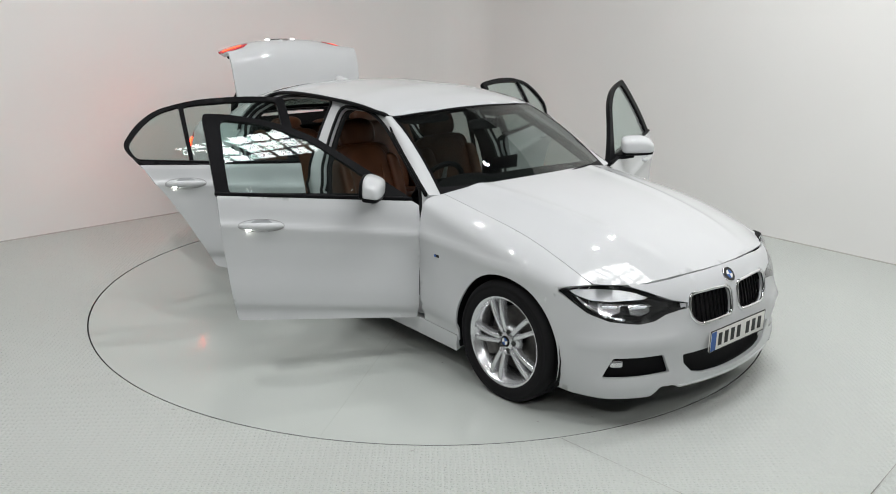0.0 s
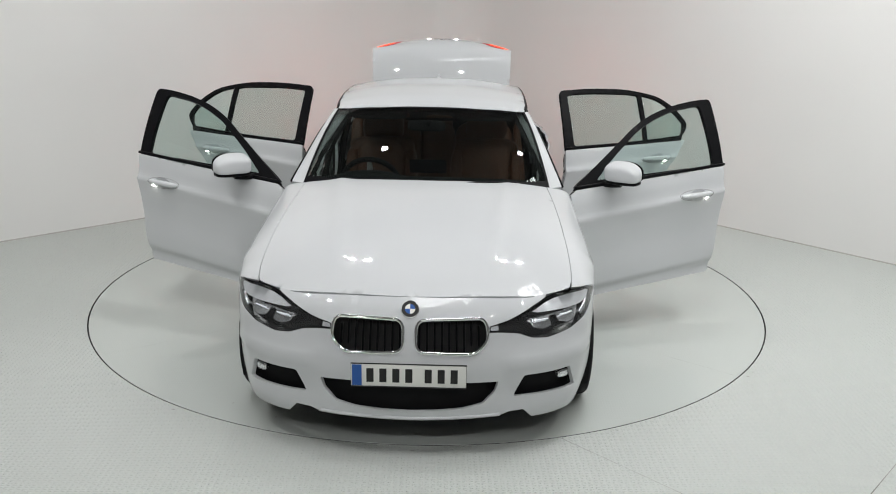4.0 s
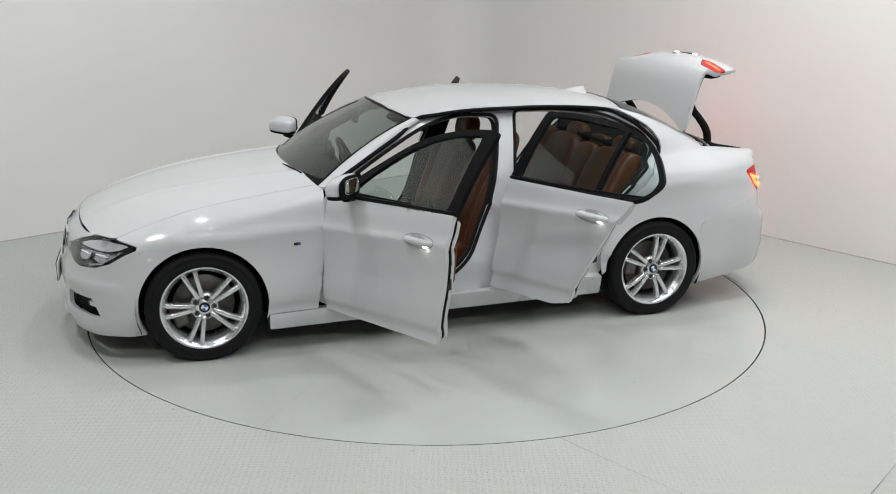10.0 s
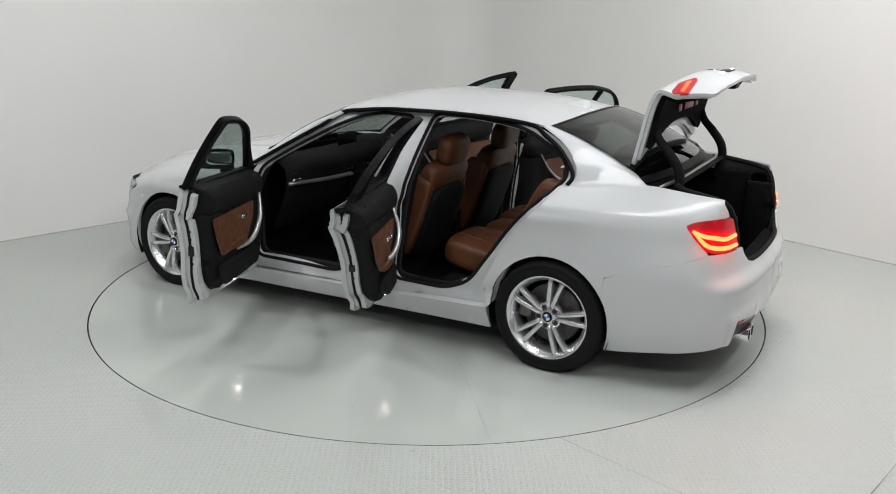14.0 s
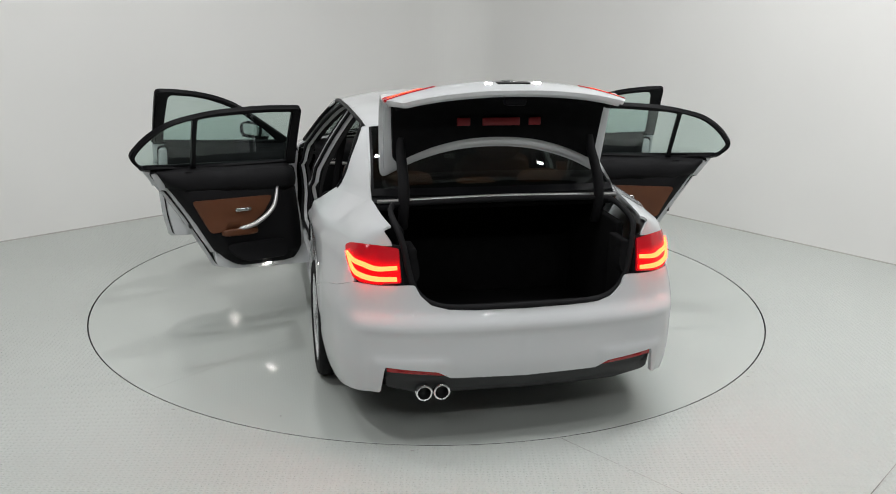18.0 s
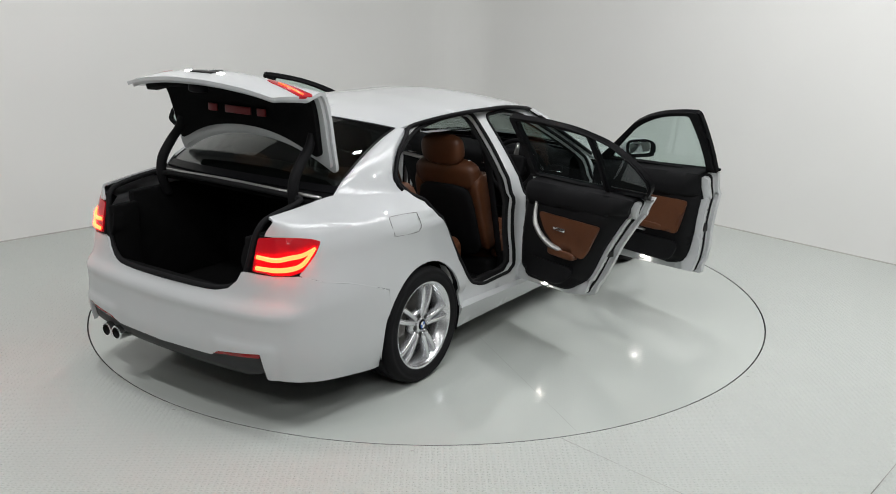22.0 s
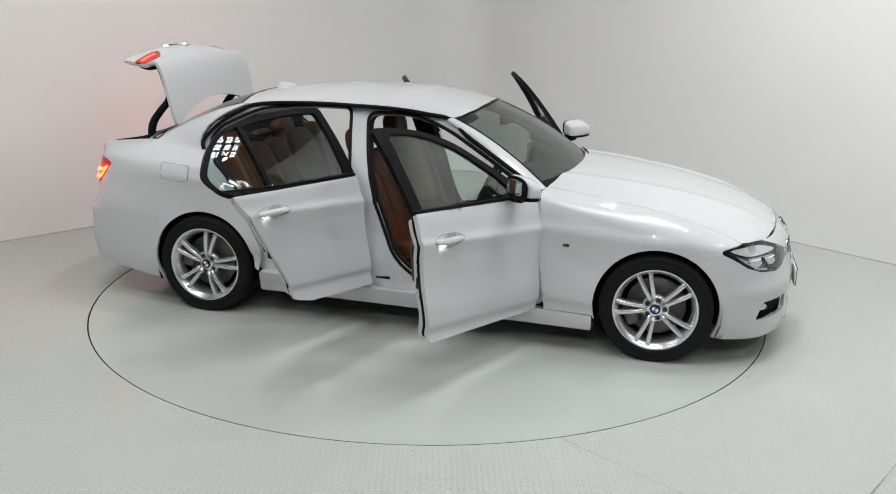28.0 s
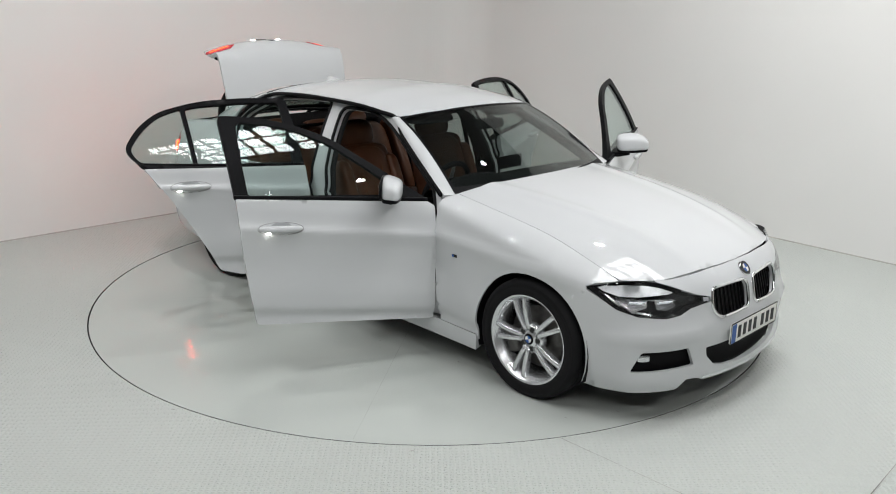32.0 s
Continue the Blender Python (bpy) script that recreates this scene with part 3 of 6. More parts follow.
# headlamp outline in (plan length, z): upper edge outwards, then lower edge outwards
LAMP_TOP = [(0.358, 0.606), (0.45, 0.627)]
LAMP_OUT = [(0.59, 0.672), (0.665, 0.690), (0.74, 0.701), (0.89, 0.709), (1.005, 0.700)]
LAMP_LOW = [(0.358, 0.582), (0.42, 0.580), (0.50, 0.570), (0.565, 0.545), (0.65, 0.536), (0.80, 0.550), (0.91, 0.585), (0.99, 0.632)]
KIDNEY = [tuple(q) for q in fillet([(0.028, 0.498, 0.045), (0.031, 0.636, 0.045), (0.345, 0.640, 0.07), (0.354, 0.545, 0.06), (0.295, 0.490, 0.075)], 0.05, 7)]


def loft_map(e1, e2, bulge=0.0, axis=1):
    """Surface between two curves given as key points; u runs along, v across."""
    c1, c2 = catmull(e1, 12), catmull(e2, 12)
    g1, g2 = np.linspace(0, 1, len(c1)), np.linspace(0, 1, len(c2))

    def f(u, v):
        a = np.stack([np.interp(u, g1, c1[:, k]) for k in range(3)], -1)
        b = np.stack([np.interp(u, g2, c2[:, k]) for k in range(3)], -1)
        t = np.asarray(v)[..., None]
        p = a * (1 - t) + b * t
        w = 4 * t[..., 0] * (1 - t[..., 0]) * bulge * (1 - (1 - np.asarray(u)) ** 4)
        p[..., 1] += w
        p[..., 2] += w * 0.6
        return p
    return f


def pillar_sheet():
    """The sheet from the shoulder up to the roof, between the rear door and the rear window."""
    tail = quarter_map(np.full(6, s_at(-1.86)), np.array([0.935, 0.975, 1.015, 1.055, 1.095, 1.135]))
    glass_edge = loft(rear_bottom, rear_top, 0.03)(np.ones(4), np.array([0.25, 0.5, 0.75, 1.0]))
    back = [tuple(q) for q in tail] + [tuple(q) for q in glass_edge]
    y0 = float(shell(s_at(-1.345), 0.935)[1])
    front = [(-1.345 - 0.075 * t, y0 + (0.744 - y0) * t ** 0.95, 0.935 + 0.095 * t) for t in np.linspace(0, 1, 6)]
    front += [(-1.478, 0.708, 1.09), (-1.425, 0.668, 1.185), (-1.335, 0.625, 1.252), (-1.22, 0.588, 1.306)]
    flat_sheet = loft_map(back, front, 0.006)

    def f(u, v):
        q = flat_sheet(u, v)
        foot = np.stack([back[0][k] + (front[0][k] - back[0][k]) * np.asarray(v) for k in range(3)], -1)
        true = shell(s_at(foot[..., 0]), np.full(np.shape(v), 0.935))
        return q + (true - foot) * (1 - smooth01(np.asarray(u) / 0.6))[..., None]
    return f


_pillar = pillar_sheet()


def haunch_map(u, v):
    """The rear quarter with its roof pillar: u = plan length, v = z, then 0.04 for each step up the pillar to 1.295."""
    u, v = np.broadcast_arrays(np.asarray(u, float), np.asarray(v, float))
    cx = np.interp(u, _len, _plan[:, 0])
    low = quarter_map(u, v)
    up = _pillar(np.clip((v - 0.935) / 0.36, 0, 1), np.clip((cx + 1.86) / 0.515, 0, 1))
    return np.where(((cx > -1.8605) & (v > 0.935))[..., None], up, low)


def wrap(u, v):
    p = shell(np.abs(u), v)
    p[..., 1] *= np.where(u < 0, -1, 1)
    return p


def wrap_r(u, v):
    p = shell(S_END - np.abs(u), v)
    p[..., 1] *= np.where(u > 0, -1, 1)
    return p


def body_panels():
    sx = lambda x: float(s_at(x))
    for mir in (False, True):
        # front wing
        o = [(0.775, 0.248), (0.735, 0.55), (0.725, 0.90), (0.715, 1.074), (0.9, float(SHOULDER(0.9)) + 0.2)]
        o += [(x, float(SHOULDER(x)) + 0.2) for x in (1.0, 1.1, 1.2, 1.3, 1.4, 1.5, 1.6, 1.7, 1.77, 1.838)]
        o += [(1.812, 0.775), (1.775, 0.718), (1.734, 0.687), (1.740, 0.655)]
        o += arc(AX, HUB_Z, ARCH_F, 75 - 28, 180 + 16, 18)
        o += [(1.05, 0.24)]
        part("front_wing", panel_mesh("front_wing", o, fender_map, M_WHITE, 0.012, 0.024, mirror=mir, rad=0.0), CAR)
        # sill
        o = [(1.052, 0.145), (1.052, 0.235), (0.78, 0.245), (-0.30, 0.262), (-1.03, 0.30), (-1.045, 0.165)]
        part("sill", panel_mesh("sill", o, side_map(), M_WHITE, 0.09, 0.05, mirror=mir, rad=0.012), CAR)
        # rear quarter with wheel arch
        o = [(sx(-1.035), 0.305)]
        o += [(sx(p[0]), p[1]) for p in arc(-AX, HUB_Z, ARCH_R, 2, 150, 20)]
        o += [(sx(-1.72), 0.60), (sx(-1.93), 0.680), (sx(-2.13), 0.732), (sx(-2.23), 0.768)]
        o += [(sx(-2.125), 0.912), (sx(-2.255), 0.932), (S_END - 0.62, 0.94), (S_END - 0.66, 1.135)]
        o += [(sx(-1.86), 1.135), (sx(-1.86), 1.295), (sx(-1.345), 1.295), (sx(-1.345), 0.936), (sx(-1.215), 0.80), (sx(-1.115), 0.65), (sx(-1.01), 0.44)]
        part("rear_quarter", panel_mesh("rear_quarter", o, haunch_map, M_WHITE, 0.012, 0.022, mirror=mir, rad=0.0), CAR)
    # bonnet
    o = [(2.064, 0), (2.058, 0.15), (2.044, 0.28), (2.022, 0.40), (1.993, 0.505), (1.966, 0.575), (1.924, 0.630), (1.884, 0.680), (1.842, 0.722)]
    o += [(x, float(HOOD_Y(x)) - 0.0015) for x in (1.80, 1.75, 1.7, 1.65, 1.6, 1.5, 1.4, 1.3, 1.2, 1.1, 1.0, 0.9, 0.82, 0.76, 0.705)]
    o += [(0.866 - 0.165 * (y / 0.712) ** 2.2, y) for y in (0.64, 0.58, 0.52, 0.46, 0.40, 0.34, 0.28, 0.20, 0.10, 0.0)]
    full = o + [(x, -y) for x, y in o[-2:0:-1]]
    part("bonnet", panel_mesh("bonnet", full, hood_map, M_WHITE, 0.015, 0.027, rad=0.0), CAR)
    # roof
    o = [(0.232, 0.0), (0.222, 0.3), (0.165, 0.565), (0.12, float(ROOF_Y(0.12)))]
    o += [(x, float(ROOF_Y(x))) for x in (0.0, -0.2, -0.4, -0.6, -0.8, -1.0, -1.15)]
    o += [(-1.252, float(ROOF_Y(-1.25))), (-1.295, 0.3), (-1.312, 0.0)]
    full = o + [(x, -y) for x, y in o[-2:0:-1]]
    part("roof", panel_mesh("roof", full, roof_map, M_WHITE, 0.012, 0.045, rad=0.0), CAR)
    # glass
    sq = [(-1, 0), (1, 0), (1, 1), (-1, 1)]
    part("windscreen", panel_mesh("windscreen", sq, loft(screen_bottom, screen_top, 0.035), M_SCREEN, 0.004, 0.06, rad=0.0), CAR).visible_shadow = False
    part("rear_window", panel_mesh("rear_window", sq, loft(rear_bottom, rear_top, 0.03), M_REARGLASS, 0.004, 0.06, rad=0.0), CAR).visible_shadow = False
    # front bumper: left half outline in (plan length, z), arch cut at its end
    a = [(sx(p[0]), p[1]) for p in arc(AX, HUB_Z, ARCH_F, 52, -24, 14)]
    o = [(0, 0.717), (0.30, 0.714), (0.48, 0.707), (0.585, 0.703), (0.70, 0.707), (0.685, 0.697), (0.595, 0.677)] + [(q[0], q[1]) for q in LAMP_TOP[::-1]] + [(q[0], q[1] - 0.003) for q in LAMP_LOW]
    o += [(sx(1.736), 0.664)] + a
    o += [(sx(1.81), 0.155), (0.78, 0.160), (0.57, 0.165), (0.52, 0.215), (0.45, 0.212), (0.41, 0.196), (0.0, 0.187)]
    full = o + [(-s, z) for s, z in o[-2:0:-1]]
    fog = [tuple(q) for q in fillet([(0.470, 0.282), (0.520, 0.380), (0.775, 0.376), (0.825, 0.272)], 0.012, 4)]
    intake = [(0.40, 0.36), (0.385, 0.31), (0.33, 0.258), (0.24, 0.236), (0.12, 0.226), (0.0, 0.223)]
    intake = intake + [(-a0, b0) for a0, b0 in intake[-2::-1]]
    holes = [fog, [(-s, z) for s, z in fog], intake, KIDNEY, [(-s, z) for s, z in KIDNEY]]
    part("front_bumper", panel_mesh("front_bumper", full, wrap, M_WHITE, 0.02, 0.03, holes=holes, rad=0.008,
                                    lift=lambda u, v: 0.013 * smooth01((0.48 - v) / 0.05) * (1 - smooth01((0.420 - v) / 0.014)) * smooth01((np.abs(u) - 0.40) / 0.08) * smooth01((1.02 - np.abs(u)) / 0.1)), CAR)
    part("intake_mesh", panel_mesh("intake_mesh", [(-0.46, 0.38), (0.46, 0.38), (0.42, 0.2), (-0.42, 0.2)], wrap, M_PLASTIC, 0.01, 0.05,
                                   lift=lambda u, v: np.full(len(u), -0.05)), CAR)
    # rear bumper
    a = [(sx(p[0]), p[1]) for p in arc(-AX, HUB_Z, ARCH_R, 150, 202, 12)]
    o = [(S_END, 0.655), (S_END - 0.35, 0.662), (S_END - 0.43, 0.682), (S_END - 0.48, 0.725), (S_END - 0.505, 0.770), (S_END - 0.66, 0.766), (sx(-2.23), 0.765), (sx(-2.13), 0.729), (sx(-1.93), 0.677), (sx(-1.722), 0.597)]
    o += a + [(sx(-1.80), 0.19), (sx(-2.15), 0.24), (S_END - 0.66, 0.285), (S_END - 0.635, 0.412), (S_END - 0.40, 0.388), (S_END - 0.345, 0.352), (S_END, 0.345)]
    full = [(s - S_END, z) for s, z in o]
    full = full + [(-s, z) for s, z in full[-2:0:-1]]
    part("rear_bumper", panel_mesh("rear_bumper", full, wrap_r, M_WHITE, 0.02, 0.015, rad=0.01,
                                   lift=lambda u, v: -0.006 * smooth01((0.575 - v) / 0.020) * smooth01((v - 0.40) / 0.12) * smooth01((0.80 - np.abs(u)) / 0.12)
                                   + 0.010 * smooth01((0.455 - v) / 0.02) * smooth01((np.abs(u) - 0.33) / 0.08) * smooth01((0.72 - np.abs(u)) / 0.05)), CAR)


body_panels()


# ---- shapes for parts ----
M_GROOVE = material("panel_groove", (0.26, 0.26, 0.26), 0.8)


def mirrored(me):
    m = me.copy()
    n = len(m.vertices)
    co = np.empty(n * 3)
    m.vertices.foreach_get("co", co)
    co = co.reshape(n, 3)
    co[:, 1] *= -1
    m.vertices.foreach_set("co", co.ravel())
    m.flip_normals()
    m.update()
    return m


def box(name, x0, x1, y0, y1, z0, z1, mat, bevel=0.01, smooth=True):
    bm = bmesh.new()
    box_bm(bm, x0, x1, y0, y1, z0, z1, bevel)
    return from_bm(name, bm, mat, smooth and bevel > 0)


def tube(name, pts, r, mat, n=10, closed=False, smooth_path=6, squash=1.0):
    """A round bar along a smooth path; r may be one radius or one for each end."""
    p = catmull(pts, smooth_path, closed) if smooth_path else np.array(pts, float)
    k = len(p)
    rr = np.full(k, r) if np.isscalar(r) else np.interp(np.linspace(0, 1, k), np.linspace(0, 1, len(r)), r)
    t = np.gradient(p, axis=0)
    if closed:
        t = np.roll(p, -1, axis=0) - np.roll(p, 1, axis=0)
    t /= np.linalg.norm(t, axis=1)[:, None]
    up = np.array([0, 0, 1.0]) if abs(t[0][2]) < 0.9 else np.array([1.0, 0, 0])
    verts, faces = [], []
    for i in range(k):
        a = np.cross(t[i], up)
        a /= np.linalg.norm(a)
        b = np.cross(a, t[i])
        up = b
        for j in range(n):
            w = 2 * math.pi * j / n
            verts.append(p[i] + rr[i] * (math.cos(w) * a + squash * math.sin(w) * b))
    for i in range(k if closed else k - 1):
        for j in range(n):
            i2, j2 = (i + 1) % k, (j + 1) % n
            faces.append((i * n + j, i * n + j2, i2 * n + j2, i2 * n + j))
    if not closed:
        faces += [tuple(range(n))[::-1], tuple((k - 1) * n + j for j in range(n))]
    return mesh_of(name, verts, faces, mat, True)


def lathe(name, prof, mat, n=48, sharp=()):
    """A turned shape round the y axis from (radius, y) pairs."""
    verts, faces = [], []
    for r, y in prof:
        verts += [(r * math.cos(2 * math.pi * i / n), y, r * math.sin(2 * math.pi * i / n)) for i in range(n)]
    for k in range(len(prof) - 1):
        for i in range(n):
            j = (i + 1) % n
            faces.append((k * n + i, k * n + j, (k + 1) * n + j, (k + 1) * n + i))
    me = mesh_of(name, verts, faces, mat, True)
    return me


def cushion(name, size, mat, puff=0.25, cells=9, bend=None, m=None, e=5.0):
    """A soft stuffed block: rounded, puffed faces, optional bend function on its points."""
    bm = bmesh.new()
    bmesh.ops.create_cube(bm, size=2.0)
    bmesh.ops.subdivide_edges(bm, edges=bm.edges, cuts=cells, use_grid_fill=True)
    for v in bm.verts:
        x, y, z = v.co
        r = (abs(x) ** e + abs(y) ** e + abs(z) ** e) ** (1 / e)
        q = Vector((x, y, z)) / r
        w = 1 + puff * 0.12 * (1 - q.x ** 2) * (1 - q.y ** 2) + puff * 0.12 * (1 - q.y ** 2) * (1 - q.z ** 2)
        q = Vector((q.x * size[0] / 2, q.y * size[1] / 2, q.z * size[2] / 2)) * w
        if bend:
            q = Vector(bend(*q))
        v.co = q
    if m is not None:
        bmesh.ops.transform(bm, matrix=m, verts=bm.verts)
    return from_bm(name, bm, mat, True)


def both(name, me, label="", parent=None):
    a = part(name, me, parent or CAR, label)
    b = part(name, mirrored(me), parent or CAR, label)
    return a, b


UNIT = [(0, 0), (1, 0), (1, 1), (0, 1)]


# ---- pillars, side frames, dark inner shell ----
def pillars():
    for mir in (False, True):
        ws = [tuple(loft(screen_bottom, screen_top, 0.035)(np.array([1.0]), np.array([t]))[0]) for t in (0, 0.25, 0.5, 0.75, 1)]
        ao = [(0.72, 0.782, 0.94), (0.55, 0.742, 1.035), (0.39, 0.700, 1.125), (0.25, 0.655, 1.205), (0.11, 0.612, 1.278)]
        part("a_pillar", panel_mesh("a_pillar", UNIT, loft_map(ws, ao, 0.012), M_WHITE, 0.03, 0.12, mirror=mir, rad=0), CAR)
        # painted frame behind the doors, with its two openings
        o = [(0.80, 0.245), (-1.04, 0.275), (-1.10, 0.46), (-1.22, 0.70), (-1.36, 0.90), (-1.50, 1.04), (-1.44, 1.17), (-1.25, 1.285), (-1.0, 1.335),
             (-0.5, 1.352), (-0.2, 1.343), (0.0, 1.315), (0.15, 1.26), (0.45, 1.105), (0.65, 0.975), (0.70, 0.90), (0.76, 0.80)]
        h1 = [(0.68, 0.325, 0.06), (0.02, 0.315, 0.16), (-0.16, 0.46, 0.1), (-0.27, 0.78), (-0.345, 1.05), (-0.395, 1.295, 0.06), (-0.15, 1.300), (0.0, 1.268), (0.15, 1.208), (0.42, 1.06),
              (0.64, 0.925, 0.06), (0.70, 0.75, 0.1)]
        h2 = [(-0.375, 0.345, 0.05), (-0.74, 0.345, 0.08), (-0.90, 0.42, 0.08), (-1.02, 0.60), (-1.16, 0.80), (-1.345, 0.985), (-1.425, 1.07, 0.05), (-1.37, 1.165, 0.07), (-1.12, 1.288, 0.1), (-0.8, 1.322),
              (-0.510, 1.322, 0.05), (-0.455, 1.02), (-0.405, 0.65)]
        part("side_frame", panel_mesh("side_frame", o, side_map(0.05), M_WHITE, 0.035, 0.05, holes=[h1, h2], mirror=mir, rad=0.12),
             CAR, "white painted body frame round the door openings")
        grow = lambda hh, k: [tuple(np.array(q[:2]) + (np.mean([w[:2] for w in hh], axis=0) - np.array(q[:2])) * k) + tuple(q[2:]) for q in hh]
        part("inner_trim", panel_mesh("inner_trim", o, side_map(0.10), M_HEADLINE, 0.02, 0.07, holes=[grow(h1, 0.03), grow(h2, 0.03)], mirror=mir, rad=0.12), CAR)
        sg = -1 if mir else 1
        for hh in (h1, h2):
            ring = resample(fillet(hh, 0.12, 7), 0.03)
            pts = [(q[0], sg * (float(side_y(q[0], q[1])) - 0.052), q[1]) for q in ring]
            part("door_seal", tube("door_seal", pts, 0.011, M_RUBBER, 6, True, 0), CAR)
        # roof trim strip
        pts = [(x, sg * (float(ROOF_Y(x)) + 0.003), float(ROOF_E(x)) - 0.012) for x in (0.13, 0.0, -0.2, -0.45, -0.7, -0.95, -1.15, -1.25)]
        pts = [(0.70, sg * 0.785, 0.935), (0.39, sg * 0.700, 1.118), (0.25, sg * 0.656, 1.198)] + pts[:-1] + [(x, sg * (float(side_y(x, z)) - 0.022), z) for x, z in ((-1.24, 1.268), (-1.345, 1.205), (-1.43, 1.12), (-1.455, 1.07), (-1.435, 1.03))]
        part("roof_trim", tube("roof_trim", pts, 0.013, M_BLACK, 6, False, 4), CAR, "gloss black trim strip along the roof edge")
        # aluminium kick strip on the sill
        part("sill_plate", box("sill_plate", 0.08, 0.62, sg * 0.71 - 0.03, sg * 0.71 + 0.03, 0.312, 0.326, M_PLASTIC, 0.006), CAR)
        part("sill_plate", box("sill_plate", -0.80, -0.45, sg * 0.71 - 0.03, sg * 0.71 + 0.03, 0.332, 0.346, M_PLASTIC, 0.006), CAR)
    part("type_label", panel_mesh("type_label", [(-0.275, 0.316), (-0.185, 0.312), (-0.185, 0.350), (-0.275, 0.354)], side_map(0.0485), M_RUBBER, 0.002, 0.05, mirror=True, rad=0.003), CAR, "small black sticker on the body frame")
    part("headlining", panel_mesh("headlining", [(0.2, -0.53), (0.2, 0.53), (-1.28, 0.52), (-1.28, -0.52)], lambda u, v: roof_map(u, v) - np.array([0, 0, 0.035]), M_HEADLINE, 0.012, 0.08, rad=0.03), CAR)
    # black screen border and cowl
    sl = loft(screen_bottom, screen_top, 0.035)
    for nm, f in (("windscreen_band", sl), ("rear_window_band", loft(rear_bottom, rear_top, 0.03))):
        part(nm, panel_mesh(nm, [(-1, 0), (1, 0), (1, 1), (-1, 1)], f, M_BLACK, 0.003, 0.05, holes=[[(-0.982, 0.07), (0.982, 0.07), (0.978, 0.975), (-0.978, 0.975)]],
                            rad=0.01, lift=lambda u, v: np.full(len(u), 0.0015)), CAR)
    part("cowl", panel_mesh("cowl", [(-1, 0), (1, 0), (1, 1), (-1, 1)],
                            lambda u, v: screen_bottom(0.84 * u) + np.stack([0.035 * (1 - v), 0 * u, -0.045 * (1 - v) - 0.012], -1), M_PLASTIC, 0.01, 0.08, rad=0), CAR)
    for a, b in (((0.895, 0.10, 0.966), (0.80, 0.52, 0.978)), ((0.885, -0.42, 0.958), (0.895, 0.16, 0.976))):
        part("wiper", tube("wiper", [a, ((a[0] + b[0]) / 2 + 0.01, (a[1] + b[1]) / 2, (a[2] + b[2]) / 2 + 0.012), b], (0.008, 0.006, 0.005), M_PLASTIC, 6), CAR)
    # underbody, wheel housings, firewall
    bm = bmesh.new()
    box_bm(bm, -2.05, 2.0, -0.60, 0.60, 0.185, 0.22)
    box_bm(bm, -1.03, 1.02, -0.78, 0.78, 0.195, 0.215)
    part("underbody", from_bm("underbody", bm, M_PLASTIC), CAR)
    for x, r in ((AX, ARCH_F), (-AX, ARCH_R)):
        for sg in (-1, 1):
            verts, faces = [], []
            n = 20
            for yy in (0.848, 0.60):
                for i in range(n):
                    w = radians(-22 + 224 * i / (n - 1))
                    verts.append((x + (r + 0.012) * math.cos(w), sg * yy, HUB_Z + (r + 0.012) * math.sin(w)))
            for i in range(n - 1):
                faces.append((i, i + 1, n + i + 1, n + i))
            faces.append(tuple(range(n, 2 * n)))
            part("wheel_housing", mesh_of("wheel_housing", verts, faces, M_PLASTIC), CAR)
    bm = bmesh.new()
    box_bm(bm, 0.80, 0.84, -0.67, 0.67, 0.18, 0.90)
    box_bm(bm, 1.00, 1.9, -0.58, 0.58, 0.2, 0.62)
    part("firewall", from_bm("firewall", bm, M_PLASTIC), CAR)


pillars()


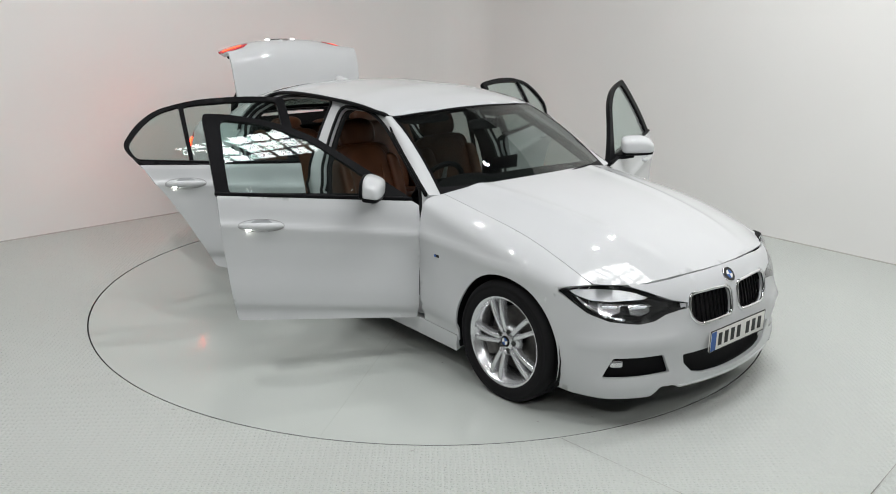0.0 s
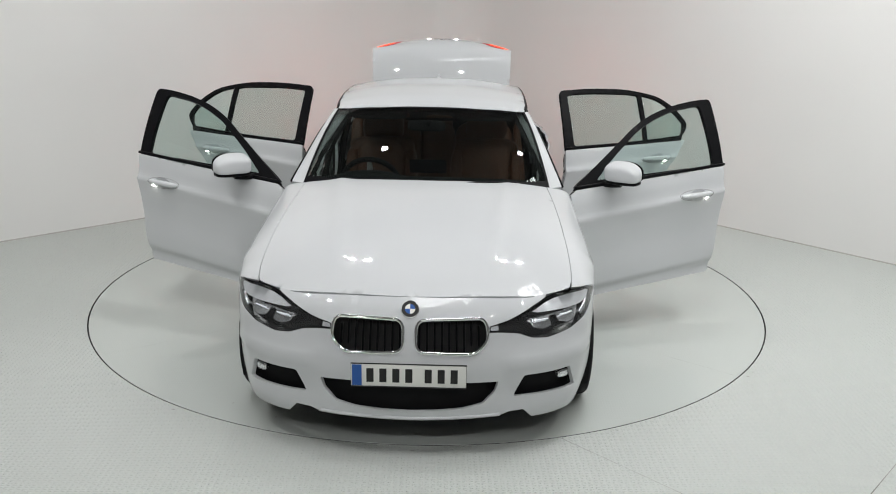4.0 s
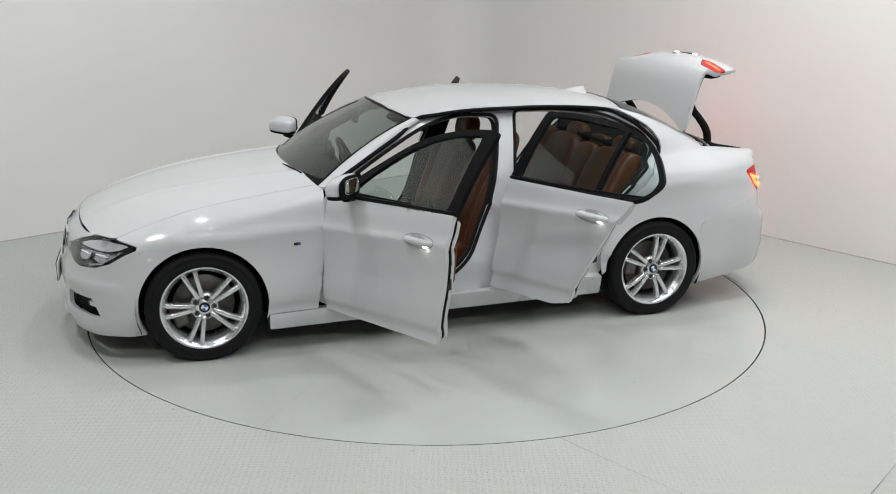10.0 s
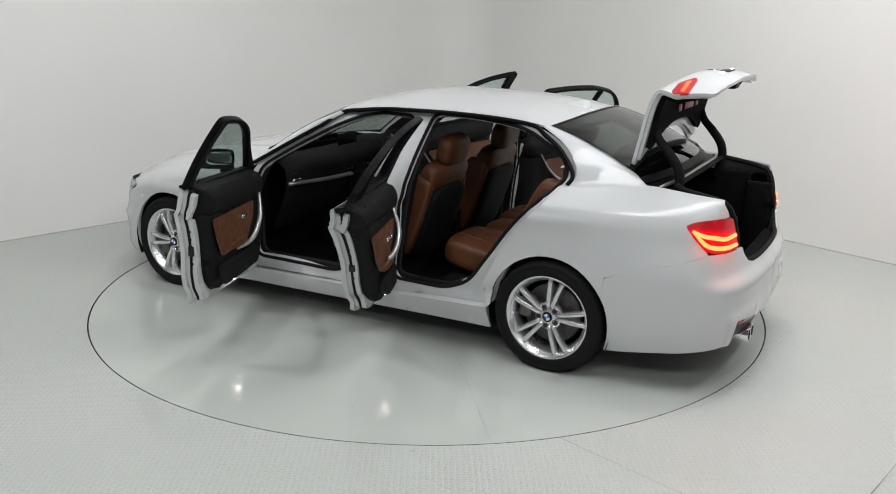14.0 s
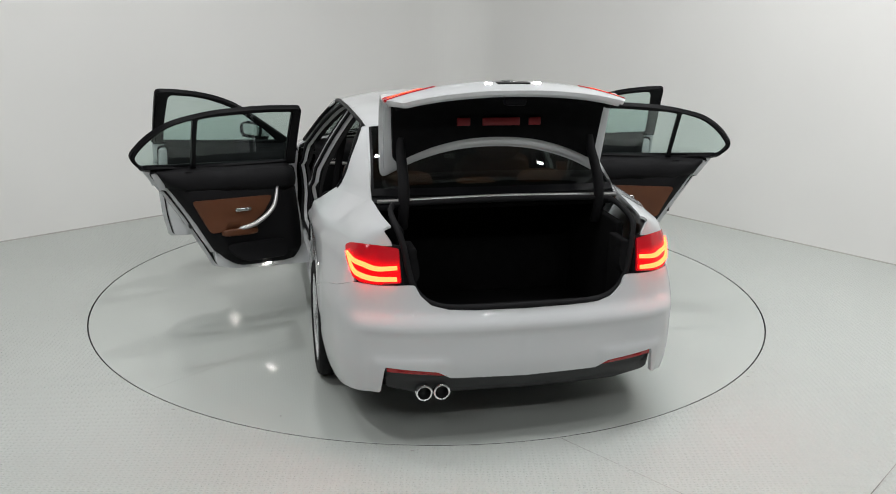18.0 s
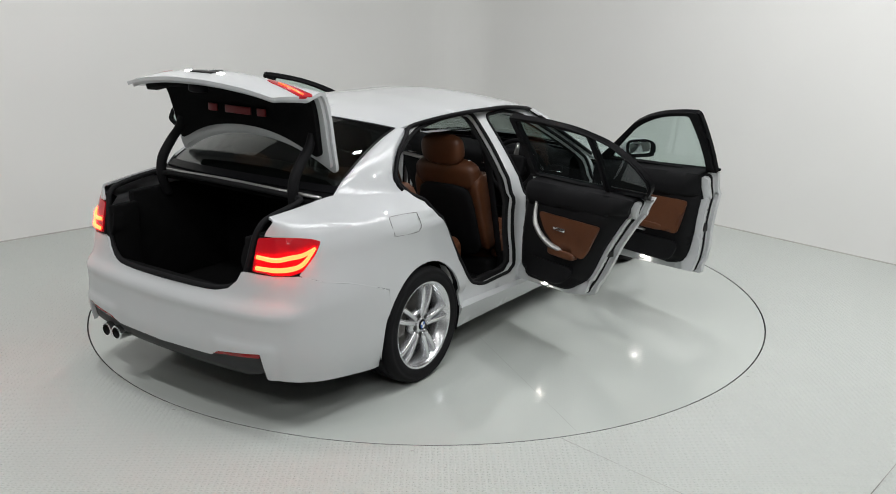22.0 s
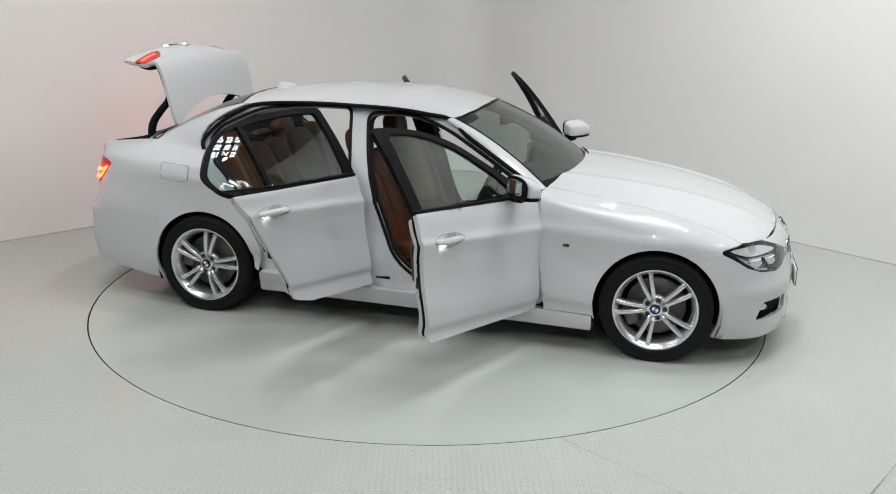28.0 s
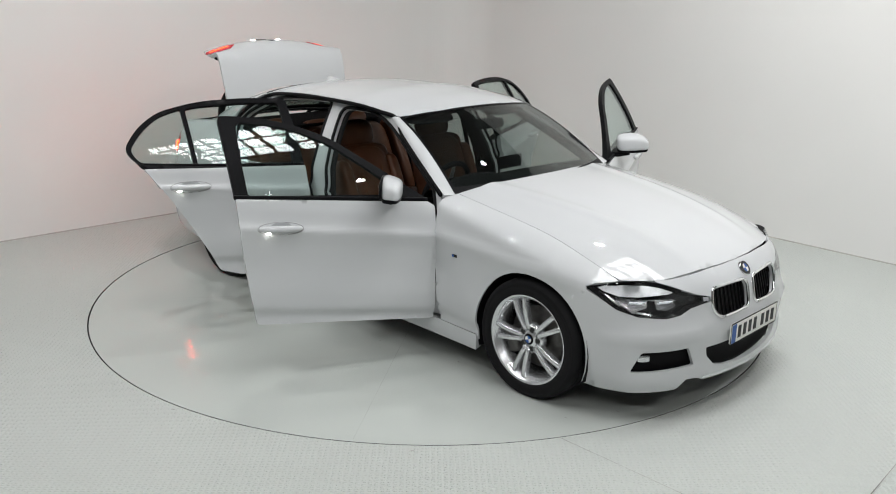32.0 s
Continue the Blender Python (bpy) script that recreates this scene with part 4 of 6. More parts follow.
# ---- wheels ----
def wheel_meshes():
    R = TYRE_R
    tyre = lathe("tyre", [(0.215, -0.09), (0.240, -0.108), (0.275, -0.113), (0.302, -0.108), (R - 0.004, -0.093), (R, -0.07), (R, -0.052), (R - 0.006, -0.050), (R - 0.006, -0.042), (R, -0.040),
                          (R, -0.006), (R - 0.006, -0.004), (R - 0.006, 0.004), (R, 0.006), (R, 0.040), (R - 0.006, 0.042), (R - 0.006, 0.050), (R, 0.052), (R, 0.07), (R - 0.004, 0.093),
                          (0.302, 0.108), (0.288, 0.112), (0.286, 0.109), (0.275, 0.113), (0.256, 0.112), (0.240, 0.108), (0.230, 0.100)], M_RUBBER, 56)
    rim = lathe("rim", [(0.228, -0.09), (0.206, -0.07), (0.196, 0.02), (0.203, 0.06), (0.216, 0.082), (0.230, 0.094), (0.238, 0.100), (0.240, 0.104), (0.237, 0.106), (0.228, 0.102), (0.220, 0.088)], M_ALLOY, 56)
    bm = bmesh.new()
    for k in range(5):
        for sgn in (-1, 1):
            # each spoke of a pair: a tapered ridge from the hub to the rim
            verts = []
            for t in np.linspace(0, 1, 8):
                r = 0.048 + (0.226 - 0.048) * t
                wd = 0.0125 + 0.0015 * t
                off = sgn * (0.0125 + 0.0235 * max(0.0, (t - 0.10) / 0.90))
                yc = 0.083 + 0.012 * math.sin(math.pi * t * 0.9)
                row = [(r, off - wd, yc - 0.034), (r, off - wd * 0.95, yc - 0.004), (r, off - wd * 0.70, yc + 0.003), (r, off + wd * 0.70, yc + 0.003), (r, off + wd * 0.95, yc - 0.004), (r, off + wd, yc - 0.034)]
                a = radians(90 + 72 * k)
                verts.append([bm.verts.new((q[0] * math.cos(a) - q[1] * math.sin(a), q[2], q[0] * math.sin(a) + q[1] * math.cos(a))) for q in row])
            for i in range(7):
                for j in range(5):
                    bm.faces.new((verts[i][j], verts[i][j + 1], verts[i + 1][j + 1], verts[i + 1][j]))
            bm.faces.new(verts[0])
            bm.faces.new(verts[-1][::-1])
    bmesh.ops.recalc_face_normals(bm, faces=bm.faces)
    spokes = from_bm("spokes", bm, M_ALLOY, True)
    hubm = lathe("hub", [(0.001, 0.086), (0.030, 0.086), (0.034, 0.082), (0.062, 0.0805), (0.078, 0.070), (0.082, 0.04)], M_ALLOY, 36)
    cap = lathe("hub_cap", [(0.0005, 0.0905), (0.022, 0.0905), (0.029, 0.088), (0.030, 0.084)], M_BLACK, 28)
    disc = lathe("brake_disc", [(0.06, 0.012), (0.165, 0.012), (0.168, 0.008), (0.168, -0.012), (0.06, -0.012)], M_DISC, 40)
    back = lathe("barrel", [(0.001, -0.06), (0.21, -0.06), (0.207, 0.03)], M_PLASTIC, 40)
    return tyre, rim, spokes, hubm, cap, disc, back


def emblem_quads(name, r, y):
    """The roundel's four quarter fields, blue and white."""
    me = bpy.data.meshes.new(name)
    verts, faces, mats = [(0, y, 0)], [], []
    n = 24
    verts += [(r * math.cos(2 * math.pi * i / n), y, r * math.sin(2 * math.pi * i / n)) for i in range(n)]
    for i in range(n):
        faces.append((0, 1 + (i + 1) % n, 1 + i))
        mats.append((i // 6) % 2)
    me.from_pydata(verts, [], faces)
    me.materials.append(M_PLATEF)
    me.materials.append(M_BLUE)
    me.polygons.foreach_set("material_index", mats)
    me.update()
    return me


def wheels():
    tyre, rim, spokes, hubm, cap, disc, back = wheel_meshes()
    badge = emblem_quads("emblem_field", 0.019, 0.0915)
    bolt = lathe("wheel_bolt", [(0.0005, 0.0815), (0.011, 0.0815), (0.0155, 0.0824), (0.0158, 0.074)], M_INK, 14)
    for x in (AX, -AX):
        for sg in (-1, 1):
            w = new("wheel")
            w.parent = CAR
            w["label"] = "silver alloy wheel with five pairs of spokes"
            m = pose(x, sg * 0.762, HUB_Z, 0, 20 if x > 0 else -12, 0 if sg > 0 else 180)
            w.matrix_local = pose(OX, OY, 0) @ m
            for nm, me in (("tyre", tyre), ("rim", rim), ("spokes", spokes), ("hub", hubm), ("hub_cap", cap), ("brake_disc", disc), ("barrel", back), ("emblem_field", badge)):
                part(nm, me, w)
            for k in range(5):
                a = radians(90 + 36 + 72 * k)
                part("wheel_bolt", bolt, w, m=pose(0.052 * math.cos(a), 0, 0.052 * math.sin(a)))
            part("brake_caliper", box("brake_caliper", 0.10, 0.185, 0.005, 0.06, -0.07, 0.07, M_DISC, 0.02), w)


wheels()


# ---- doors ----
def inset_poly(poly, d):
    """Moves every side of an outline inwards by d."""
    p = np.array([q[:2] for q in poly], float)
    area = 0.5 * np.sum(p[:, 0] * np.roll(p[:, 1], -1) - np.roll(p[:, 0], -1) * p[:, 1])
    s = 1 if area > 0 else -1
    out = []
    n = len(p)
    for i in range(n):
        a, b, c = p[i - 1], p[i], p[(i + 1) % n]
        u, w = (b - a) / np.linalg.norm(b - a), (c - b) / np.linalg.norm(c - b)
        n1, n2 = s * np.array([-u[1], u[0]]), s * np.array([-w[1], w[0]])
        k = 1 + n1 @ n2
        out.append(tuple(b + d * (n1 + n2) / max(k, 0.4)) + tuple(poly[i][2:]))
    return out


def edge_distance(poly):
    """How far points of the (u, v) plane lie from an outline."""
    a = np.array([q[:2] for q in poly], float)
    b = np.roll(a, -1, axis=0)

    def f(u, v):
        p = np.stack([u, v], -1)[:, None, :]
        ab = (b - a)[None]
        t = np.clip(((p - a[None]) * ab).sum(-1) / np.maximum((ab ** 2).sum(-1), 1e-9), 0, 1)
        return np.sqrt((((a[None] + t[..., None] * ab) - p) ** 2).sum(-1)).min(1)
    return f


def one_door(mir, front):
    sg = -1 if mir else 1
    if front:
        skin = [(0.722, 0.262, 0.02), (0.712, 0.60), (0.698, 0.90), (0.66, 0.922), (0.3, 0.932), (0.0, 0.942), (-0.375, 0.953), (-0.352, 0.75), (-0.30, 0.45), (-0.262, 0.292, 0.02)]
        sash = [(0.672, 0.928, 0.01), (0.40, 1.092), (0.15, 1.237), (0.0, 1.290), (-0.15, 1.322), (-0.32, 1.338), (-0.434, 1.338, 0.03), (-0.40, 1.1), (-0.378, 0.955, 0.006), (0.0, 0.944), (0.3, 0.934)]
        panes = [[(0.50, 0.962, 0.02), (0.38, 1.050), (0.14, 1.198), (-0.02, 1.257), (-0.15, 1.288), (-0.335, 1.302, 0.04), (-0.32, 1.1), (-0.303, 0.974, 0.02)]]
        pull = [(0.50, 0.80), (0.42, 0.66), (0.26, 0.56), (0.10, 0.53)]
        insert = [(0.43, 0.765), (0.37, 0.665), (0.22, 0.575), (-0.19, 0.555), (-0.25, 0.765)]
        hand_x, hinge, ang, lift_e = -0.155, (0.726, 0.837, 0.587), 67.0, 3.25
        trim_top = [(0.65, 0.918, 0.09), (0.645, 0.72), (0.625, 0.335, 0.20), (-0.17, 0.335, 0.18), (-0.245, 0.56), (-0.285, 0.80), (-0.305, 0.942, 0.02)]
    else:
        skin = [(-0.275, 0.274, 0.02), (-0.312, 0.45), (-0.365, 0.75), (-0.388, 0.953), (-1.0, 0.962), (-1.335, 0.972), (-1.205, 0.80), (-1.105, 0.65), (-0.985, 0.45), (-0.925, 0.335, 0.02), (-0.80, 0.300)]
        sash = [(-0.39, 0.955, 0.006), (-0.415, 1.15), (-0.448, 1.338, 0.03), (-0.7, 1.345), (-1.0, 1.326), (-1.25, 1.268), (-1.395, 1.180), (-1.472, 1.070, 0.08), (-1.42, 1.004, 0.04), (-1.34, 0.972, 0.01), (-1.0, 0.964)]
        panes = [[(-0.47, 0.985, 0.02), (-0.485, 1.15), (-0.505, 1.304, 0.03), (-0.7, 1.308), (-1.0, 1.288), (-1.055, 1.277, 0.012), (-1.02, 0.988, 0.012)],
                 [(-1.062, 0.988, 0.012), (-1.10, 1.275, 0.012), (-1.235, 1.240), (-1.358, 1.160), (-1.432, 1.066, 0.06), (-1.385, 1.003, 0.035)]]
        tuck = lambda q: (q[0] + 0.042 * float(smooth01((-1.12 - q[0]) / 0.30)),) + tuple(q[1:])
        sash, panes = [tuck(q) for q in sash], [[tuck(q) for q in pn] for pn in panes]
        pull = [(-0.55, 0.83), (-0.60, 0.71), (-0.72, 0.62), (-0.86, 0.585)]
        insert = [(-0.585, 0.780), (-0.65, 0.675), (-0.75, 0.605), (-0.98, 0.580), (-1.085, 0.780)]
        hand_x, hinge, ang, lift_e = -1.085, (-0.295, 0.845, 0.615), 68.6, 1.2
        trim_top = [(-0.415, 0.945, 0.07), (-0.395, 0.70), (-0.345, 0.340, 0.14), (-0.80, 0.340, 0.12), (-0.93, 0.44), (-1.05, 0.64), (-1.15, 0.79), (-1.265, 0.955, 0.02)]
    panes = [inset_poly(q, -0.009) for q in panes]
    d = part("door", panel_mesh("door", skin, side_map(), M_WHITE, 0.022, 0.0145, mirror=mir, rad=0.006), CAR,
             "white front door, wide open" if front else "white rear door, wide open")
    a = radians(-ang if not mir else ang)
    h, h0 = Vector((hinge[0], sg * hinge[1], hinge[2])), Vector((hinge[0], sg * hinge[1], 0.6))
    d.matrix_local = pose(OX, OY, 0) @ Matrix.Translation(h) @ Matrix.Rotation(a, 4, "Z") @ Matrix.Rotation(radians(lift_e), 4, "Y") @ Matrix.Rotation(radians(1.0 * sg), 4, "X") @ Matrix.Translation(-h0)
    part("door_shell", panel_mesh("door_shell", inset_poly(skin, 0.022), side_map(0.02), M_WHITE, 0.06, 0.05, mirror=mir, rad=0.03), d)
    ring = resample(fillet(inset_poly(skin, 0.022), 0.03, 7), 0.05)
    part("door_seal", tube("door_seal", [(q[0], sg * (float(side_y(q[0], q[1])) - 0.05), q[1]) for q in ring], 0.008, M_RUBBER, 6, True, 0), d)
    part("window_frame", panel_mesh("window_frame", sash, side_map(0.004), M_BLACK, 0.024, 0.03, holes=panes, mirror=mir, rad=0.12), d)
    for k, pn in enumerate(panes):
        g = part("window_glass", panel_mesh("window_glass", inset_poly(pn, -0.006), side_map(0.014), M_CLEAR, 0.004, 0.03, mirror=mir, rad=0.12), d)
        g.visible_shadow = False
    # chrome-free belt strip and inner upper rail
    bl = [(x, sg * (float(side_y(x, float(BELT_LINE(x)) + 0.02)) + 0.007), float(BELT_LINE(x)) + 0.006) for x in (np.linspace(0.66, -0.385, 6) if front else np.linspace(-0.395, -1.33, 6))]
    part("belt_strip", tube("belt_strip", bl, 0.009, M_BLACK, 6), d)
    part("inner_frame", panel_mesh("inner_frame", inset_poly(sash, 0.012), side_map(0.028), M_PLASTIC, 0.013, 0.035, holes=[inset_poly(q, -0.004) for q in panes], mirror=mir, rad=0.12), d)
    rim_far = edge_distance(fillet(trim_top, 0.02))
    # inner trim: dark pad, tan insert, satin pull, pocket
    part("door_trim", panel_mesh("door_trim", trim_top, side_map(0.082), M_PLASTIC, 0.075, 0.022, mirror=mir, rad=0.02,
                                 lift=lambda u, v: 0.055 * (1 - np.sqrt(np.clip(rim_far(u, v) / 0.075, 0, 1)))), d, "black door trim")
    part("trim_insert", panel_mesh("trim_insert", insert, side_map(0.161), M_TAN, 0.012, 0.04, mirror=mir, rad=0.03, lift=lambda u, v: -0.012 * smooth01((0.64 - v) / 0.05)), d, "tan leather insert")
    part("pull_handle", tube("pull_handle", [(q[0], sg * (float(side_y(q[0], q[1])) - (0.200 if 0 < i < 3 else 0.163)), q[1]) for i, q in enumerate(pull)], (0.009, 0.015, 0.017, 0.010), M_SATIN, 10, squash=0.6), d)
    ix = pull[2][0] - 0.06
    part("inner_handle", box("inner_handle", ix - 0.05, ix + 0.05, sg * 0.682 - 0.012, sg * 0.682 + 0.012, 0.70, 0.722, M_CHROME, 0.008), d)
    y_arm = sg * 0.688
    part("armrest", cushion("armrest", (0.30 if front else 0.22, 0.05, 0.045), M_TAN if front else M_TAN, 0.2, 5, m=pose(pull[3][0] - 0.02 if front else -0.80, y_arm, 0.575)), d)
    part("door_pocket", panel_mesh("door_pocket", [(q[0], q[1]) for q in inset_poly([(0.52, 0.50), (0.50, 0.37), (-0.12, 0.36), (-0.20, 0.50)] if front else [(-0.50, 0.50), (-0.48, 0.38), (-0.80, 0.38), (-0.90, 0.50)], 0.0)],
                                   side_map(0.160), M_PLASTIC, 0.014, 0.06, mirror=mir, rad=0.08), d)
    # latch on the shut face
    lz = 0.60 if front else 0.62
    shut_x = (lambda z: -0.304 - 0.173 * (z - 0.60)) if front else (lambda z: -1.063 - 0.60 * (z - 0.62))
    lx = shut_x(lz)
    yy = sg * (float(side_y(lx, lz)) - 0.052)
    part("latch", box("latch", lx - 0.007, lx + 0.03, yy - 0.016, yy + 0.016, lz - 0.028, lz + 0.028, M_INK, 0.004), d, "black door latch")
    for dz in (-0.075, 0.065, 0.11):
        bx = shut_x(lz + dz)
        part("latch_bolt", box("latch_bolt", bx - 0.004, bx + 0.018, yy - 0.007, yy + 0.007, lz + dz - 0.007, lz + dz + 0.007, M_INK, 0.003), d)
    # outer handle with lit recess
    hz = 0.795 - 0.06 * hand_x
    hy = float(side_y(hand_x, hz))
    bowl = lathe("handle_recess", [(0.0005, -0.006), (0.03, -0.004), (0.045, 0.001), (0.050, 0.0025)], M_WHITE, 24)
    part("handle_recess", bowl, d, m=Matrix.Translation((hand_x, sg * hy, hz)) @ Matrix.Diagonal((1.25, sg, 0.72, 1)))
    pts = [(hand_x + 0.108, sg * (hy - 0.004), hz), (hand_x + 0.07, sg * (hy + 0.010), hz + 0.001), (hand_x, sg * (hy + 0.015), hz + 0.002), (hand_x - 0.07, sg * (hy + 0.010), hz + 0.001), (hand_x - 0.108, sg * (hy - 0.004), hz)]
    part("door_handle", tube("door_handle", pts, (0.012, 0.019, 0.020, 0.019, 0.012), M_WHITE, 10, squash=0.9), d)
    part("handle_light", box("handle_light", hand_x - 0.075, hand_x - 0.055, sg * (hy + 0.012) - 0.003, sg * (hy + 0.012) + 0.003, hz - 0.022, hz - 0.018, M_LAMP, 0.0), d)
    rim = [(hand_x + 0.118 * math.cos(w), hz + 0.031 * math.sin(w)) for w in np.linspace(0, 2 * math.pi, 25)[:-1]]
    part("handle_groove", tube("handle_groove", [(a0, sg * (float(side_y(a0, b0)) + 0.0005), b0) for a0, b0 in rim], 0.0014, M_GROOVE, 5, True, 0), d)
    lampx = 0.15 if front else -0.60
    part("courtesy_lamp", box("courtesy_lamp", lampx - 0.014, lampx + 0.014, sg * 0.735 - 0.008, sg * 0.735 + 0.008, 0.332, 0.338, M_COURTESY, 0.0), d)
    if front:
        mx, my, mz = 0.405, 0.925, 0.986
        at = pose(mx + 0.006, sg * my, mz + 0.035, 0, 0, sg * 25)

        def sh(x, y, z):
            out = max(0.0, sg * y / 0.11)
            fore = (x + 0.055) / 0.11
            return x * (1.0 - 0.18 * out), y, (z + 0.06) * (1.0 - 0.26 * out ** 2 - 0.24 * max(0.0, fore) ** 1.5) - 0.06
        hs = part("mirror_housing", cushion("mirror_housing", (0.108, 0.222, 0.122), M_WHITE, 0.15, 10, bend=sh, m=at, e=4.2), d, "white door mirror housing")
        part("mirror_base", cushion("mirror_base", (0.100, 0.212, 0.034), M_BLACK, 0.1, 8, bend=lambda x, y, z: (x * (1.0 - 0.18 * max(0.0, sg * y / 0.11)), y, z), m=at @ pose(-0.002, 0, -0.056), e=4.2), d)
        part("mirror_rim", cushion("mirror_rim", (0.016, 0.206, 0.112), M_BLACK, 0.0, 8, bend=lambda x, y, z: (x, y, (z + 0.06) * (1.0 - 0.22 * max(0.0, sg * y / 0.11) ** 2) - 0.06), m=at @ pose(-0.052, 0, -0.002), e=4.2), d)
        part("mirror_arm", tube("mirror_arm", [(mx + 0.07, sg * 0.775, mz - 0.045), (mx + 0.045, sg * 0.83, mz - 0.052), (mx + 0.01, sg * 0.90, mz - 0.04)], (0.028, 0.024, 0.03), M_BLACK, 8, squash=0.7), d)
        part("mirror_glass", cushion("mirror_glass", (0.005, 0.150, 0.080), M_MIRROR, 0.0, 4, m=at @ pose(-0.0605, -sg * 0.012, -0.004)), d)


for _front in (True, False):
    for _mir in (False, True):
        one_door(_mir, _front)


# ---- lamps, grille, boot ----
def on_shell(s, z, out=0.0, f=None):
    """A point on the body surface at plan length s (signed by side) and height z, moved outwards."""
    f = f or wrap
    uv = np.array([[s, z]], float)
    n = normals_of(f, uv)[0]
    p = f(uv[:, 0], uv[:, 1])[0]
    if n @ (p - np.array([0, 0, p[2]])) < 0:
        n = -n
    return p + n * out


def front_end():
    tip = (float(s_at(1.731)), 0.683)
    for sg in (1, -1):
        lamp = [(sg * a, b) for a, b in LAMP_TOP + LAMP_OUT + [tip] + LAMP_LOW[::-1]]
        hd = part("headlamp", panel_mesh("headlamp", inset_poly(lamp, -0.004), wrap, M_LAMPBACK, 0.01, 0.035, rad=0.004, lift=lambda u, v: np.full(len(u), -0.055)), CAR, "dark headlamp with clear lens and twin reflectors")
        ln = part("lens", panel_mesh("lens", inset_poly(lamp, 0.001), wrap, M_LENS, 0.004, 0.03, rad=0.004), hd)
        ln.visible_shadow = False
        ring = resample(fillet(inset_poly(lamp, -0.002), 0.004), 0.03)
        k = len(ring)
        verts = [on_shell(q[0], q[1], -0.003) for q in ring] + [on_shell(q[0], q[1], -0.06) for q in ring]
        part("lamp_bezel", mesh_of("lamp_bezel", verts, [(i, (i + 1) % k, k + (i + 1) % k, k + i) for i in range(k)], M_PLASTIC), hd)
        for s0, z0 in ((0.635, 0.600), (0.800, 0.603)):
            o = [(-0.062, 0.026), (0.064, 0.030), (0.056, -0.022), (0.0, -0.030), (-0.054, -0.014)]
            part("reflector", panel_mesh("reflector", [(sg * (s0 + a), z0 + b) for a, b in o], wrap, M_BOWL, 0.006, 0.02, rad=0.006,
                                         lift=lambda u, v: -0.030 - 0.35 * (v - z0)), hd)
            c = on_shell(sg * s0, z0 - 0.018, -0.040)
            n = on_shell(sg * s0, z0, 1.0) - on_shell(sg * s0, z0, 0.0)
            q = Vector(n).to_track_quat("Y", "Z").to_matrix().to_4x4()
            part("projector", lathe("projector", [(0.0005, 0.014), (0.009, 0.011), (0.015, 0.002), (0.016, -0.010)], M_BLACK, 20), hd, m=Matrix.Translation(c) @ q)
            # faintly glowing bar for the reflector's bright patch; the headlamp is unlit
            lo = [on_shell(sg * (s0 + d), z0 + 0.014, -0.024) for d in np.linspace(-0.04, 0.04, 4)]
            part("light_bar", tube("light_bar", lo, 0.0035, M_BAR_SHEEN, 8), hd)
        # silver brow along the lens's upper edge, and a lower reflector shelf
        top = [(0.585, 0.654), (0.665, 0.680), (0.74, 0.691), (0.89, 0.699), (0.99, 0.691), (1.015, 0.681)]
        low = [(0.975, 0.662), (0.90, 0.645), (0.80, 0.640), (0.70, 0.645), (0.62, 0.648)]
        part("lamp_brow", panel_mesh("lamp_brow", [(sg * a, b) for a, b in top + low], wrap, M_BROW, 0.006, 0.03, rad=0.004, lift=lambda u, v: -0.012 - 0.10 * np.maximum(0, v - 0.63)), hd)
        facets = (((0.915, 0.638), (0.845, 0.636), (0.855, 0.585), (0.905, 0.605)), ((0.78, 0.634), (0.69, 0.630), (0.70, 0.622), (0.785, 0.626)),
                  ((0.64, 0.626), (0.56, 0.618), (0.565, 0.610), (0.645, 0.617)), ((0.85, 0.578), (0.72, 0.558), (0.73, 0.550), (0.83, 0.565)))
        for fc in facets:
            part("reflector_facet", panel_mesh("reflector_facet", [(sg * a, b) for a, b in fc], wrap, M_BOWL, 0.004, 0.02, rad=0.003, lift=lambda u, v: -0.032 - 0.5 * (v - 0.60)), hd)
        part("chrome_end", panel_mesh("chrome_end", [(sg * a, b) for a, b in ((0.366, 0.603), (0.402, 0.609), (0.402, 0.587), (0.366, 0.587))], wrap, M_BROW, 0.004, 0.02, rad=0.003, lift=lambda u, v: np.full(len(u), -0.006)), hd, "bright chrome end of the lamp")
        shelf = [on_shell(sg * a, b, -0.022) for a, b in ((0.89, 0.600), (0.93, 0.622), (0.975, 0.650))]
        part("side_marker", tube("side_marker", shelf, (0.012, 0.013, 0.006), M_BOWL, 8, squash=0.7), hd)
        # kidney grille
        kid = [(sg * a, b) for a, b in KIDNEY]
        gr = part("kidney_grille", panel_mesh("kidney_grille", inset_poly(kid, -0.01), wrap, M_INK, 0.01, 0.05, rad=0.02, lift=lambda u, v: np.full(len(u), -0.05)), CAR, "black slatted grille in a chrome surround")
        ring = np.array(kid)
        part("chrome_surround", tube("chrome_surround", [on_shell(q[0], q[1], 0.002) for q in ring], 0.0085, M_CHROME, 8, True, 2), gr)
        for k in range(9):
            s0 = sg * (0.045 + 0.0335 * k)
            zt = 0.630 if k < 8 else 0.612
            zb = 0.500 if k < 7 else 0.522
            pts = [on_shell(s0, z, -0.022) for z in (zb, 0.5 * (zb + zt), zt)]
            part("slat", tube("slat", pts, 0.006, M_BLACK, 6, False, 2), gr)
        # fog lamp recess
        fog = [(sg * a, b) for a, b in ((0.455, 0.270), (0.51, 0.394), (0.79, 0.390), (0.845, 0.260))]
        fg = part("fog_lamp", panel_mesh("fog_lamp", fog, wrap, M_PLASTIC, 0.01, 0.05, rad=0.01, lift=lambda u, v: np.full(len(u), -0.045)), CAR, "small fog lamp in a black bumper recess")
